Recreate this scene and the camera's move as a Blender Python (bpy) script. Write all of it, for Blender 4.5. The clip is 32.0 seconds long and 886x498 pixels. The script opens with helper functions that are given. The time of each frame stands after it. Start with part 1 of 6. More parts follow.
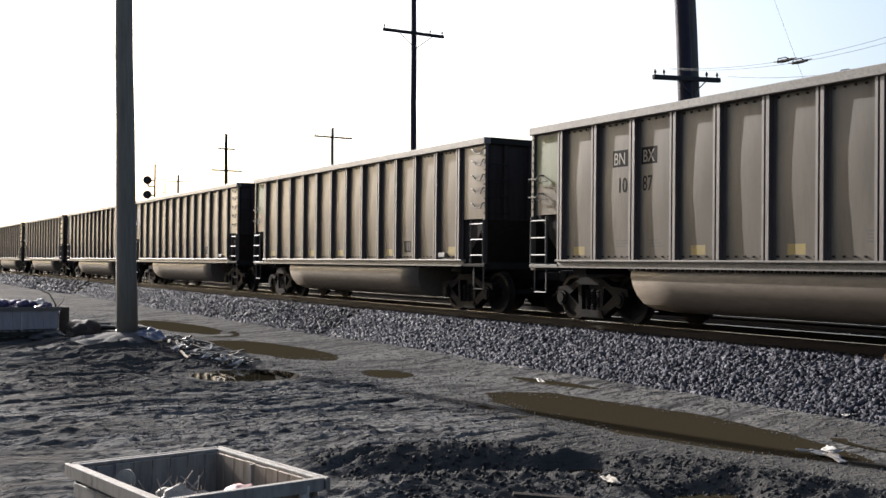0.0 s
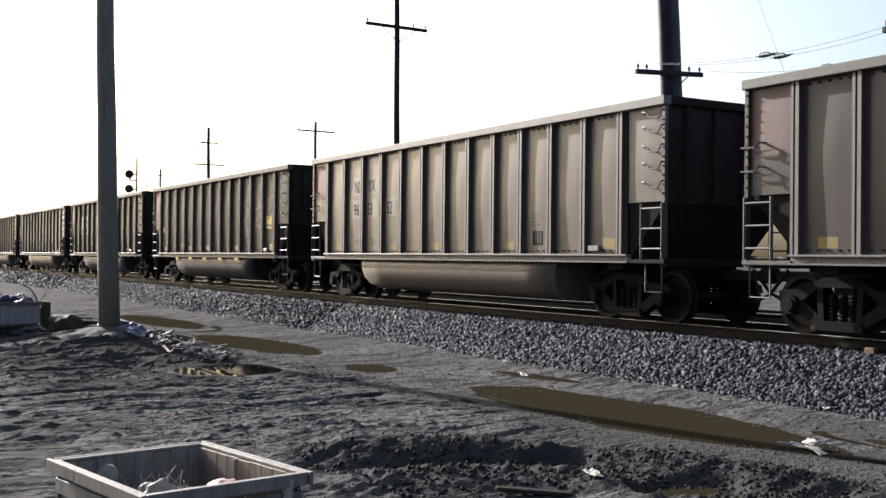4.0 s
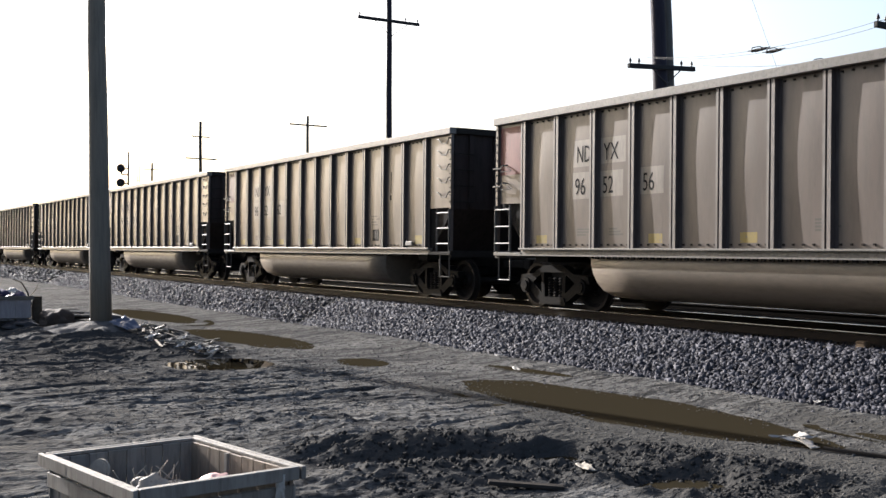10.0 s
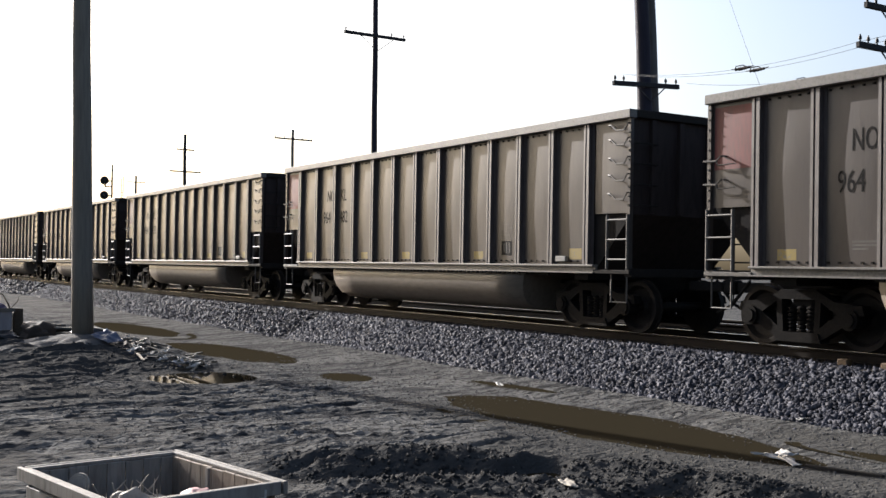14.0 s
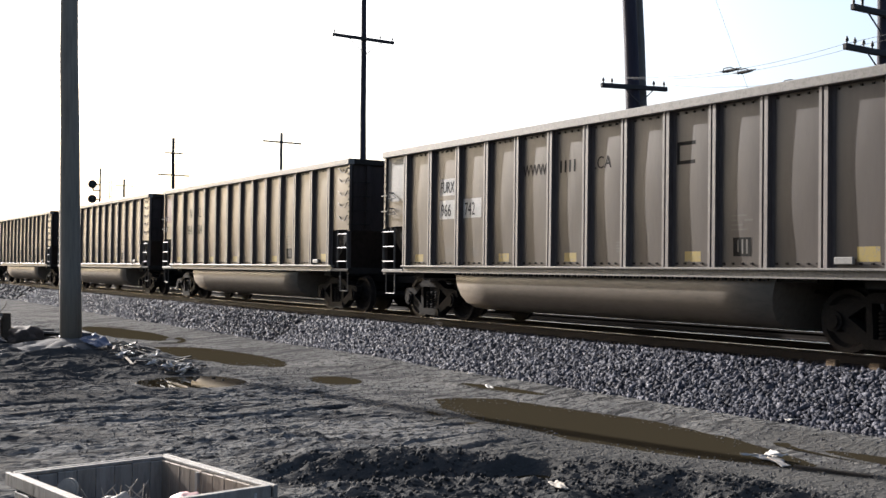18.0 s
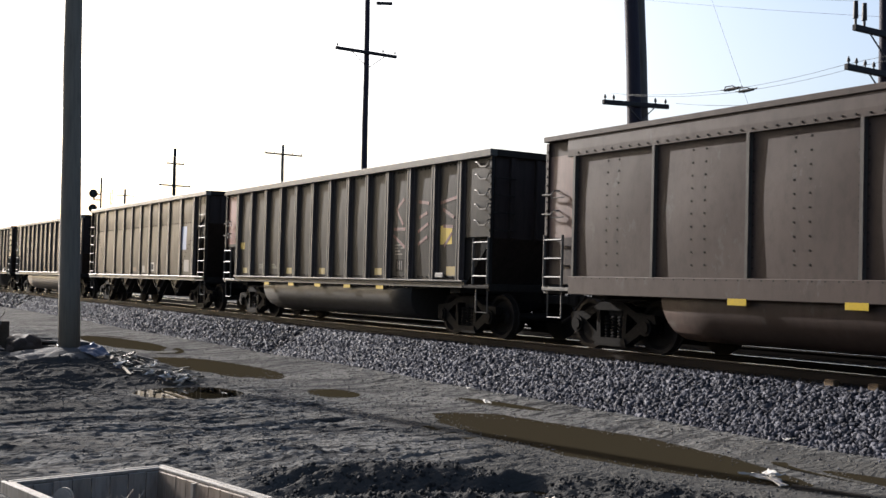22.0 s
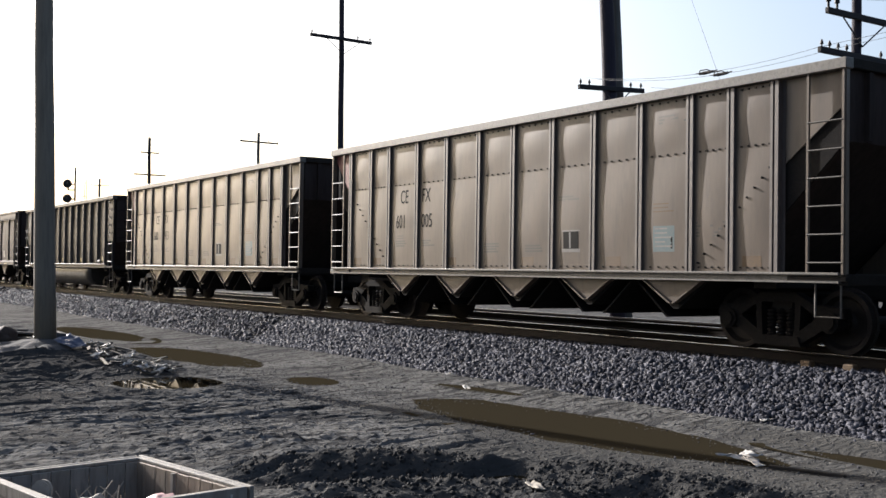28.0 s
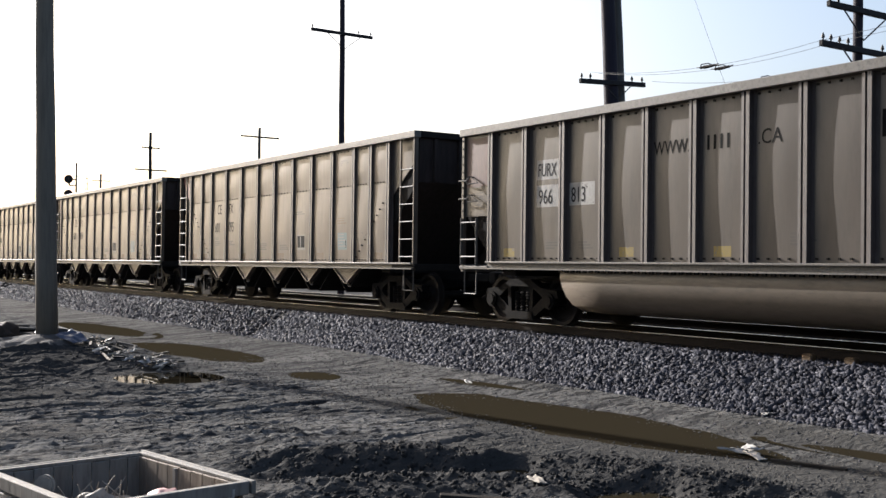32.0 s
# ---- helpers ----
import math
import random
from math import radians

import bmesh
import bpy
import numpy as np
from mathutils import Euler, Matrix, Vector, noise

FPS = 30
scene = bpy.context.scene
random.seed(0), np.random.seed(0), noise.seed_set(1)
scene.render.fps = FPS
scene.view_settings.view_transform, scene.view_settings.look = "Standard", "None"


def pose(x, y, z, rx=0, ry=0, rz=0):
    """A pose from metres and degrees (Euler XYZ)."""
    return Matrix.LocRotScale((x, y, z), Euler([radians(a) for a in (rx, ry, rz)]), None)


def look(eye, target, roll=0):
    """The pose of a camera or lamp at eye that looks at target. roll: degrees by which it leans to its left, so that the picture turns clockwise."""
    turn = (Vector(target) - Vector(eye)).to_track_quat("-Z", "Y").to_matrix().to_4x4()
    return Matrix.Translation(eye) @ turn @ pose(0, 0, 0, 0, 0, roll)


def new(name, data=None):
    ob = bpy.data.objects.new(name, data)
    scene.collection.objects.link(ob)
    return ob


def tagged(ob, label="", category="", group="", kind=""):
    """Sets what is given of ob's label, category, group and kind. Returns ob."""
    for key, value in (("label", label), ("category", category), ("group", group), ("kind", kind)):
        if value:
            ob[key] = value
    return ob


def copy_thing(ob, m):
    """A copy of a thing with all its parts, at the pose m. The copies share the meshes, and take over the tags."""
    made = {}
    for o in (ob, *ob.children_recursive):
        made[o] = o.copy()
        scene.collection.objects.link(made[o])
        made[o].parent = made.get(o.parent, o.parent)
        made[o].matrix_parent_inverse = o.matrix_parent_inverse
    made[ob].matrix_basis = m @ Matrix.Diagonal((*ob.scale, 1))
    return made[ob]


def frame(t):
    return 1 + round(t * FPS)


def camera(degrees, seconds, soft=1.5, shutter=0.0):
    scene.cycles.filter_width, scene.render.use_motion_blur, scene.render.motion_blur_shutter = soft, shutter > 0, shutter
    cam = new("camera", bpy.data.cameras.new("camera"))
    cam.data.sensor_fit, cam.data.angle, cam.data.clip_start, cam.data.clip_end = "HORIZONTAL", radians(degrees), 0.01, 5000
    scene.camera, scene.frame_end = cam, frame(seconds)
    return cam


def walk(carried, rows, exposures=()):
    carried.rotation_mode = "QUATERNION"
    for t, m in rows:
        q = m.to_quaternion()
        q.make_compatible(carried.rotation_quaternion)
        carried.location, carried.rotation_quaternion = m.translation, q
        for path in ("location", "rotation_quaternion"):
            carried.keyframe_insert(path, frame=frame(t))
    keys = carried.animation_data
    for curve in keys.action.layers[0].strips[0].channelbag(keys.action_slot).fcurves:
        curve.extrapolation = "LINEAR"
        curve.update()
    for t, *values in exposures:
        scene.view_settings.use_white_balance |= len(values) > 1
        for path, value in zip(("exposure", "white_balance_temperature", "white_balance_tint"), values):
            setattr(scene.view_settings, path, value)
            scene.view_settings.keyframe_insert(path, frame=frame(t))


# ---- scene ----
cam = camera(45.0, 32.0, soft=1.5)

# ---------------------------------------------------------------- camera
PATH = [
    (0.0, pose(0, 0, 2.0, 90.79, -0.61, 60.24)),
    (0.5, pose(0, 0, 2.0, 90.68, -0.73, 60.07)),
    (1.0, pose(0, 0, 2.0, 90.80, -0.35, 60.27)),
    (1.5, pose(0, 0, 2.0, 90.59, -0.44, 60.04)),
    (2.0, pose(0, 0, 2.0, 90.50, -0.42, 59.68)),
    (2.5, pose(0, 0, 2.0, 90.53, -0.14, 59.81)),
    (3.0, pose(0, 0, 2.0, 90.66, -0.18, 59.63)),
    (3.5, pose(0, 0, 2.0, 90.39, -0.49, 59.44)),
    (5.5, pose(0, 0, 2.0, 91.06, -0.76, 59.06)),
    (6.0, pose(0, 0, 2.0, 90.47, -1.11, 58.61)),
    (6.5, pose(0, 0, 2.0, 90.10, -1.20, 58.90)),
    (7.0, pose(0, 0, 2.0, 89.75, -1.23, 59.04)),
    (7.5, pose(0, 0, 2.0, 89.56, -1.12, 59.80)),
    (8.0, pose(0, 0, 2.0, 89.80, -1.07, 59.92)),
    (8.5, pose(0, 0, 2.0, 89.75, -1.24, 59.65)),
    (9.0, pose(0, 0, 2.0, 89.54, -0.99, 59.47)),
    (9.5, pose(0, 0, 2.0, 90.01, -0.51, 58.83)),
    (10.0, pose(0, 0, 2.0, 90.18, -0.56, 58.94)),
    (10.5, pose(0, 0, 2.0, 90.25, -0.78, 58.78)),
    (11.0, pose(0, 0, 2.0, 90.85, -0.71, 59.10)),
    (11.5, pose(0, 0, 2.0, 90.86, -1.15, 58.86)),
    (12.0, pose(0, 0, 2.0, 90.88, -0.91, 58.88)),
    (12.5, pose(0, 0, 2.0, 90.60, -1.28, 59.02)),
    (13.0, pose(0, 0, 2.0, 90.74, -1.68, 58.70)),
    (13.5, pose(0, 0, 2.0, 90.96, -1.01, 58.58)),
    (14.0, pose(0, 0, 2.0, 91.00, -0.99, 58.09)),
    (14.5, pose(0, 0, 2.0, 91.11, -1.16, 57.73)),
    (16.5, pose(0, 0, 2.0, 90.49, -0.68, 57.37)),
    (17.0, pose(0, 0, 2.0, 90.63, -0.54, 57.25)),
    (17.5, pose(0, 0, 2.0, 90.99, -0.63, 57.32)),
    (18.0, pose(0, 0, 2.0, 91.15, -0.76, 57.52)),
    (18.5, pose(0, 0, 2.0, 91.19, -1.06, 57.26)),
    (19.0, pose(0, 0, 2.0, 91.22, -1.05, 57.24)),
    (19.5, pose(0, 0, 2.0, 91.32, -1.15, 57.42)),
    (20.0, pose(0, 0, 2.0, 91.56, -1.30, 57.36)),
    (20.5, pose(0, 0, 2.0, 91.40, -1.28, 57.12)),
    (21.0, pose(0, 0, 2.0, 91.88, -1.31, 57.50)),
    (21.5, pose(0, 0, 2.0, 91.81, -1.20, 57.29)),
    (22.0, pose(0, 0, 2.0, 91.91, -1.56, 57.49)),
    (22.5, pose(0, 0, 2.0, 91.65, -1.34, 57.56)),
    (23.0, pose(0, 0, 2.0, 91.54, -1.21, 57.49)),
    (23.5, pose(0, 0, 2.0, 91.55, -1.33, 57.45)),
    (24.0, pose(0, 0, 2.0, 91.81, -1.18, 56.96)),
    (24.5, pose(0, 0, 2.0, 91.61, -1.24, 57.00)),
    (26.5, pose(0, 0, 2.0, 91.61, -0.87, 56.75)),
    (27.0, pose(0, 0, 2.0, 92.31, -1.00, 56.58)),
    (27.5, pose(0, 0, 2.0, 91.49, -0.74, 56.47)),
    (28.0, pose(0, 0, 2.0, 91.20, -0.85, 56.31)),
    (28.5, pose(0, 0, 2.0, 91.14, -0.73, 56.46)),
    (29.0, pose(0, 0, 2.0, 91.21, -1.08, 57.10)),
    (29.5, pose(0, 0, 2.0, 91.34, -0.74, 57.05)),
    (30.0, pose(0, 0, 2.0, 91.23, -0.62, 56.75)),
    (30.5, pose(0, 0, 2.0, 91.52, -0.68, 57.02)),
    (31.0, pose(0, 0, 2.0, 91.14, -0.34, 56.85)),
    (31.5, pose(0, 0, 2.0, 90.97, -0.46, 56.55)),
    (32.0, pose(0, 0, 2.0, 90.91, -0.73, 56.38)),
]
walk(cam, PATH, [(0.0, 1.5), (2.0, 1.5), (3.0, 1.6), (6.0, 1.5), (7.0, 1.6), (8.5, 1.72), (10.2, 1.72), (11.0, 1.54), (14.0, 1.47), (16.5, 1.76), (19.0, 1.7), (20.5, 1.48), (24.0, 1.45),
                 (27.0, 1.55), (28.0, 1.45), (29.0, 1.55), (30.5, 1.45), (32.0, 1.42)])

# ---------------------------------------------------------------- light
SUN_AZ, SUN_EL = 11.8, 23.0          # degrees off the track on the near side, and above the horizon
world = bpy.data.worlds.new("sky")
scene.world = world
world.use_nodes = True
wn = world.node_tree
wn.nodes.clear()
sky = wn.nodes.new("ShaderNodeTexSky")
sky.sky_type, sky.sun_disc = "NISHITA", False
sky.sun_elevation, sky.sun_rotation = radians(SUN_EL), radians(270 - SUN_AZ)
sky.altitude, sky.air_density, sky.dust_density, sky.ozone_density = 100, .9, 5.5, 1.5
wbg = wn.nodes.new("ShaderNodeBackground")
wbg.inputs["Strength"].default_value = 0.102
wout = wn.nodes.new("ShaderNodeOutputWorld")
wn.links.new(sky.outputs[0], wbg.inputs["Color"])
wn.links.new(wbg.outputs[0], wout.inputs["Surface"])
sun = new("sun", bpy.data.lights.new("sun", "SUN"))
sun.data.energy, sun.data.angle, sun.data.color = 5.0, radians(0.6), (1.0, 0.965, 0.95)
_a = radians(SUN_AZ)
_s = Vector((-math.cos(_a) * math.cos(radians(SUN_EL)), -math.sin(_a) * math.cos(radians(SUN_EL)), math.sin(radians(SUN_EL))))
sun.matrix_world = look(_s * 300, (0, 0, 0))


# ---------------------------------------------------------------- materials
def surface(name, cols, rough=0.7, metal=0.0, scale=2.0, fine=30.0, bump=0.15, streak=(1, 1, 1), spots=None, spot_at=0.62,
            spec=0.25, dist=0.02):
    """A weathered surface: three tones mixed by coarse and fine noise, optional spots, fine relief."""
    cols = [tuple(.40 * v for v in c) for c in cols]
    spots = tuple(.40 * v for v in spots) if spots else None
    m = bpy.data.materials.new(name)
    m.use_nodes = True
    nt = m.node_tree
    nt.nodes.clear()
    N, Lk = nt.nodes.new, nt.links.new
    out, bs = N("ShaderNodeOutputMaterial"), N("ShaderNodeBsdfPrincipled")
    Lk(bs.outputs[0], out.inputs["Surface"])
    tc, info = N("ShaderNodeTexCoord"), N("ShaderNodeObjectInfo")
    shift = N("ShaderNodeVectorMath")
    shift.operation = "MULTIPLY_ADD"
    comb = N("ShaderNodeCombineXYZ")
    for i in range(3):
        Lk(info.outputs["Random"], comb.inputs[i])
    Lk(comb.outputs[0], shift.inputs[0])
    shift.inputs[1].default_value = (37.0, 19.0, 53.0)
    stre = N("ShaderNodeVectorMath")
    stre.operation = "MULTIPLY"
    stre.inputs[1].default_value = streak
    Lk(tc.outputs["Object"], stre.inputs[0])
    Lk(stre.outputs[0], shift.inputs[2])

    def nz(sc, detail=4.0, rg=0.6):
        n = N("ShaderNodeTexNoise")
        n.inputs["Scale"].default_value, n.inputs["Detail"].default_value, n.inputs["Roughness"].default_value = sc, detail, rg
        Lk(shift.outputs[0], n.inputs["Vector"])
        return n
    big, small = nz(scale, 3.0), nz(fine, 4.0, 0.7)

    def ramp(src, p0, p1):
        r = N("ShaderNodeMapRange")
        r.inputs["From Min"].default_value, r.inputs["From Max"].default_value = p0, p1
        Lk(src, r.inputs["Value"])
        return r.outputs[0]

    def mix(fac, a, b):
        x = N("ShaderNodeMix")
        x.data_type = "RGBA"
        Lk(fac, x.inputs["Factor"])
        for s, v in ((6, a), (7, b)):
            if isinstance(v, tuple):
                x.inputs[s].default_value = (*v, 1)
            else:
                Lk(v, x.inputs[s])
        return x.outputs[2]
    c = mix(ramp(big.outputs[0], 0.35, 0.65), cols[0], cols[1])
    c = mix(ramp(small.outputs[0], 0.45, 0.8), c, cols[2] if len(cols) > 2 else cols[1])
    if spots:
        sp = nz(scale * 3.1, 5.0, 0.75)
        c = mix(ramp(sp.outputs[0], spot_at, spot_at + 0.08), c, spots)
    Lk(c, bs.inputs["Base Color"])
    rr = N("ShaderNodeMapRange")
    rr.inputs["To Min"].default_value, rr.inputs["To Max"].default_value = max(0.03, rough - 0.12), min(1.0, rough + 0.12)
    Lk(small.outputs[0], rr.inputs["Value"])
    Lk(rr.outputs[0], bs.inputs["Roughness"])
    bs.inputs["Metallic"].default_value = metal
    bs.inputs["Specular IOR Level"].default_value = spec
    if bump:
        b = N("ShaderNodeBump")
        b.inputs["Strength"].default_value, b.inputs["Distance"].default_value = bump, dist
        Lk(small.outputs[0], b.inputs["Height"])
        Lk(b.outputs[0], bs.inputs["Normal"])
    return m


STREAK = (1.0, 1.0, 0.18)
paints = {
    "tan": surface("tan_car_paint", [(0.2352, 0.1915, 0.1672), (0.1906, 0.1557, 0.1372), (0.1471, 0.12, 0.1042)], .38, 0, .9, 7, .05, STREAK, (.12, .095, .08), .70, spec=.30),
    "drab": surface("drab_car_paint", [(.178, .156, .128), (.145, .128, .106), (.115, .10, .083)], .40, 0, .9, 7, .05, STREAK, (.10, .085, .07), .68, spec=.25),
    "grey": surface("grey_car_paint", [(0.1135, 0.0936, 0.0834), (0.0935, 0.0774, 0.0686), (0.0763, 0.0621, 0.0556)], .38, 0, .9, 7, .05, STREAK, (.11, .09, .078), .70, spec=.28),
    "dark": surface("dark_car_paint", [(.050, .048, .047), (.038, .036, .035), (.026, .024, .022)], .5, 0, .9, 7, .05, STREAK, (.11, .095, .085), .68, spec=.06),
    "olive": surface("olive_car_paint", [(0.0372, 0.0372, 0.0326), (0.0295, 0.0287, 0.0256), (0.0209, 0.0202, 0.0178)], .5, 0, .9, 7, .05, STREAK, (.06, .056, .05), .68, spec=.02),
    "umber": surface("umber_car_paint", [(0.0596, 0.0507, 0.0427), (0.048, 0.04, 0.0335), (0.0337, 0.0279, 0.0236)], .45, 0, .9, 7, .05, STREAK, (.17, .15, .13), .68, spec=.08),
    "dun": surface("dun_car_paint", [(0.1881, 0.1605, 0.1358), (0.1539, 0.1311, 0.1111), (0.1197, 0.1026, 0.0864)], .38, 0, .9, 7, .05, STREAK, (.12, .095, .08), .70, spec=.30),
    "brown": surface("brown_car_paint", [(0.0878, 0.0615, 0.0521), (0.0702, 0.0491, 0.0421), (0.055, 0.0386, 0.0339)], .6, 0, .9, 7, .05, (1, 1, .5), (.10, .085, .076), .60, spec=.12),
    "russet": surface("russet_car_paint", [(.060, .041, .0345), (.048, .033, .028), (.038, .026, .0225)], .6, 0, .9, 7, .05, (1, 1, .5), (.085, .07, .062), .60, spec=.10),
    "cream": surface("cream_car_paint", [(0.229, 0.1832, 0.147), (0.1925, 0.1537, 0.1254), (0.1542, 0.1234, 0.1009)], .42, 0, .9, 7, .05, STREAK, (.17, .13, .10), .74, spec=.25),
}
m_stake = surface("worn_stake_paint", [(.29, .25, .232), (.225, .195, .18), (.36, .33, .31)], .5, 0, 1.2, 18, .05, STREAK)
# darker copy of the stake paint, with the sides' shade put into the colour
m_stake_side = surface("shaded_stake_side", [(.15, .128, .122), (.115, .098, .094), (.19, .165, .155)], .6, 0, 1.2, 18, .05, STREAK, spec=.1)
m_stake_dark = surface("dark_stake_paint", [(.135, .122, .112), (.10, .09, .082), (.19, .175, .16)], .5, 0, 1.2, 18, .05, STREAK, spec=.1)
m_stake_olive = surface("dark_olive_stake", [(.066, .064, .058), (.05, .048, .044), (.10, .096, .088)], .5, 0, 1.2, 18, .05, STREAK, spec=.08)
m_chord_dark = surface("dark_top_chord", [(.16, .15, .14), (.12, .112, .104), (.08, .074, .068)], .5, 0, 1.5, 20, .05, spec=.1)
m_chord = surface("worn_top_chord", [(.29, .272, .25), (.225, .21, .192), (.12, .108, .097)], .5, 0, 1.5, 20, .05)
m_tub = surface("dusty_tub", [(.26, .216, .170), (.215, .178, .142), (.16, .133, .106)], .5, 0, .7, 10, .03, (.3, 1, 1), (.2, .17, .14), .72)
m_tub_dark = surface("dark_tub", [(0.0633, 0.0572, 0.0512), (0.0495, 0.0446, 0.0401), (0.0341, 0.0308, 0.0275)], .55, 0, .7, 10, .03, (.3, 1, 1), (.24, .21, .18), .7)
m_tub_olive = surface("black_green_tub", [(.030, .029, .026), (.024, .023, .021), (.045, .042, .038)], .65, 0, .7, 10, .03, (.3, 1, 1), spec=.03)
m_dark = surface("grimy_steel", [(.036, .033, .031), (.046, .042, .039), (.062, .056, .05)], .7, 0, 3, 25, .15, spec=.03)
m_black = surface("black_underframe", [(.026, .025, .024), (.034, .032, .030), (.044, .04, .037)], .75, 0, 3, 25, .1, spec=.03)
m_frame = surface("dusty_cast_steel", [(.018, .016, .015), (.011, .010, .010), (.045, .04, .036)], .7, 0, 4, 22, .2, spec=.03)
m_wheel = surface("wheel_steel", [(.05, .043, .04), (.04, .035, .032), (.07, .06, .053)], .55, .3, 5, 30, .1, spec=.03)
m_iron = surface("rusty_grab_iron", [(.15, .135, .12), (.11, .098, .087), (.22, .2, .175)], .6, 0, 6, 30, .1)
m_rung = surface("worn_ladder_rung", [(.10, .09, .08), (.07, .063, .056), (.16, .145, .128)], .6, 0, 6, 30, .1)
# end sheets and posts: one brown tone, darker than most side paints
m_end = surface("dark_brown_end_sheet", [(.085, .068, .064), (.065, .052, .049), (.045, .037, .035)], .7, 0, 1.2, 10, .05, STREAK, spec=.05)
m_coal = surface("coal_dust_lining", [(.028, .026, .025), (.036, .033, .032), (.05, .046, .042)], .8, 0, 2, 18, .25, spec=.03)
m_red = surface("faded_red_patch", [(.27, .06, .055), (.225, .06, .054), (.165, .065, .058)], .6, 0, 2, 20, .03, STREAK)
m_pink = surface("washed_red_patch", [(.25, .15, .13), (.22, .14, .12), (.175, .122, .105)], .6, 0, 2, 20, .03, STREAK)
m_green = surface("faded_green_patch", [(.22, .25, .12), (.20, .225, .11), (.16, .175, .10)], .6, 0, 2, 20, .03, STREAK)
m_field = surface("pale_stencil_field", [(.38, .33, .285), (.33, .285, .245), (.25, .215, .185)], .5, 0, 3, 20, .02, STREAK)
m_grab = surface("dark_grab_iron", [(.075, .066, .06), (.055, .048, .044), (.11, .098, .087)], .6, 0, 6, 30, .1)
m_pale = surface("pale_stencil_patch", [(.36, .35, .33), (.31, .30, .28), (.25, .24, .22)], .6, 0, 3, 24, .02)
m_yellow = surface("dirty_yellow_sheeting", [(.45, .33, .07), (.40, .30, .09), (.32, .26, .13)], .5, 0, 4, 24, .02, spots=(.27, .24, .20), spot_at=.56)
m_bright = surface("yellow_reflector", [(.75, .52, .02), (.68, .48, .03), (.55, .40, .05)], .4, 0, 4, 24, .02)
m_orange = surface("dusty_orange_stencil", [(.22, .135, .065), (.19, .12, .065), (.15, .105, .07)], .6, 0, 4, 24, .02)
m_teal = surface("faded_teal_sticker", [(.17, .25, .27), (.20, .27, .28), (.25, .27, .26)], .6, 0, 4, 24, .02)
m_skyblue = surface("sprayed_blue_paint", [(.25, .36, .62), (.29, .39, .62), (.34, .40, .52)], .6, 0, 3, 24, .02, STREAK, (.13, .12, .11), .6)
m_letter = surface("black_stencil_paint", [(.014, .013, .013), (.02, .019, .018), (.035, .032, .03)], .7, 0, 6, 40, .02, spec=.05)
m_faint = surface("faded_stencil_paint", [(.12, .108, .096), (.14, .126, .111), (.165, .15, .13)], .6, 0, 6, 40, .02)
m_white = surface("white_stencil_paint", [(.9, .88, .84), (.75, .73, .69), (.5, .48, .45)], .6, 0, 6, 40, .02)
m_chip = surface("chipped_white_paint", [(0.6375, 0.6225, 0.5925), (0.54, 0.525, 0.495), (0.4125, 0.3975, 0.3675)], .65, 0, 3, 30, .02, spots=(.10, .095, .085), spot_at=.60)
m_graf = surface("faded_red_graffiti", [(.17, .045, .042), (.13, .042, .04), (.085, .04, .037)], .6, 0, 3, 40, .02)
m_wood = surface("weathered_pole_wood", [(.27, .245, .205), (.32, .29, .245), (.19, .172, .145)], .8, 0, 1.2, 16, .35, (1, 1, .08))
m_violet = surface("dark_treated_pole", [(.030, .026, .048), (.042, .036, .058), (.022, .02, .034)], .8, 0, 1.2, 16, .3, (1, 1, .08))
m_grey_pole = surface("grey_weathered_pole", [(.17, .16, .15), (.21, .20, .185), (.12, .11, .10)], .8, 0, 1.2, 16, .3, (1, 1, .08))
m_arm = surface("black_crossarm", [(.03, .028, .032), (.04, .037, .04), (.055, .05, .05)], .8, 0, 3, 20, .2)
m_glass_ins = surface("dark_insulator", [(.02, .02, .024), (.03, .028, .032), (.04, .037, .04)], .6, 0, 6, 20, 0)
m_wire = surface("wire_metal", [(.10, .10, .11), (.13, .13, .14), (.08, .08, .09)], .5, .4, 3, 20, 0)
m_crate = surface("weathered_crate_timber", [(0.44, 0.4136, 0.3784), (0.3344, 0.3124, 0.2816), (0.2024, 0.1804, 0.1584)], .75, 0, 2.5, 22, .3, (1, 1, .15), (.16, .13, .11), .66)
m_crate_in = surface("brown_crate_timber", [(.44, .35, .27), (.33, .265, .21), (.2, .16, .125)], .75, 0, 2.5, 22, .3, (1, 1, .15), (.10, .085, .07), .62)
m_rail = surface("rail_steel", [(.034, .028, .025), (.027, .023, .021), (.05, .038, .032)], .6, .2, 2, 20, .1, spec=.03)
m_railtop = surface("shiny_rail_head", [(1.9, 1.87, 1.82), (1.7, 1.66, 1.6), (1.4, 1.36, 1.3)], .22, 1.0, 3, 20, 0)
m_tie = surface("creosote_tie", [(.055, .05, .046), (.07, .063, .057), (.09, .08, .072)], .85, 0, 3, 20, .3, (.2, 1, 1), spec=.03)
m_rag = surface("dirty_white_plastic", [(0.8075, 0.782, 0.731), (0.68, 0.6545, 0.612), (0.4675, 0.4335, 0.3995)], .6, 0, 5, 24, .1)
m_paper = surface("dirty_paper", [(.62, .56, .47), (.5, .45, .38), (.36, .32, .27)], .7, 0, 5, 24, .1)
m_pinkrag = surface("pale_pink_plastic", [(1.1, .66, .62), (.95, .6, .56), (.75, .52, .48)], .55, 0, 5, 24, .05)
m_tarp = surface("black_plastic_sheet", [(.02, .02, .024), (.03, .03, .036), (.045, .045, .05)], .35, 0, 5, 24, .2)
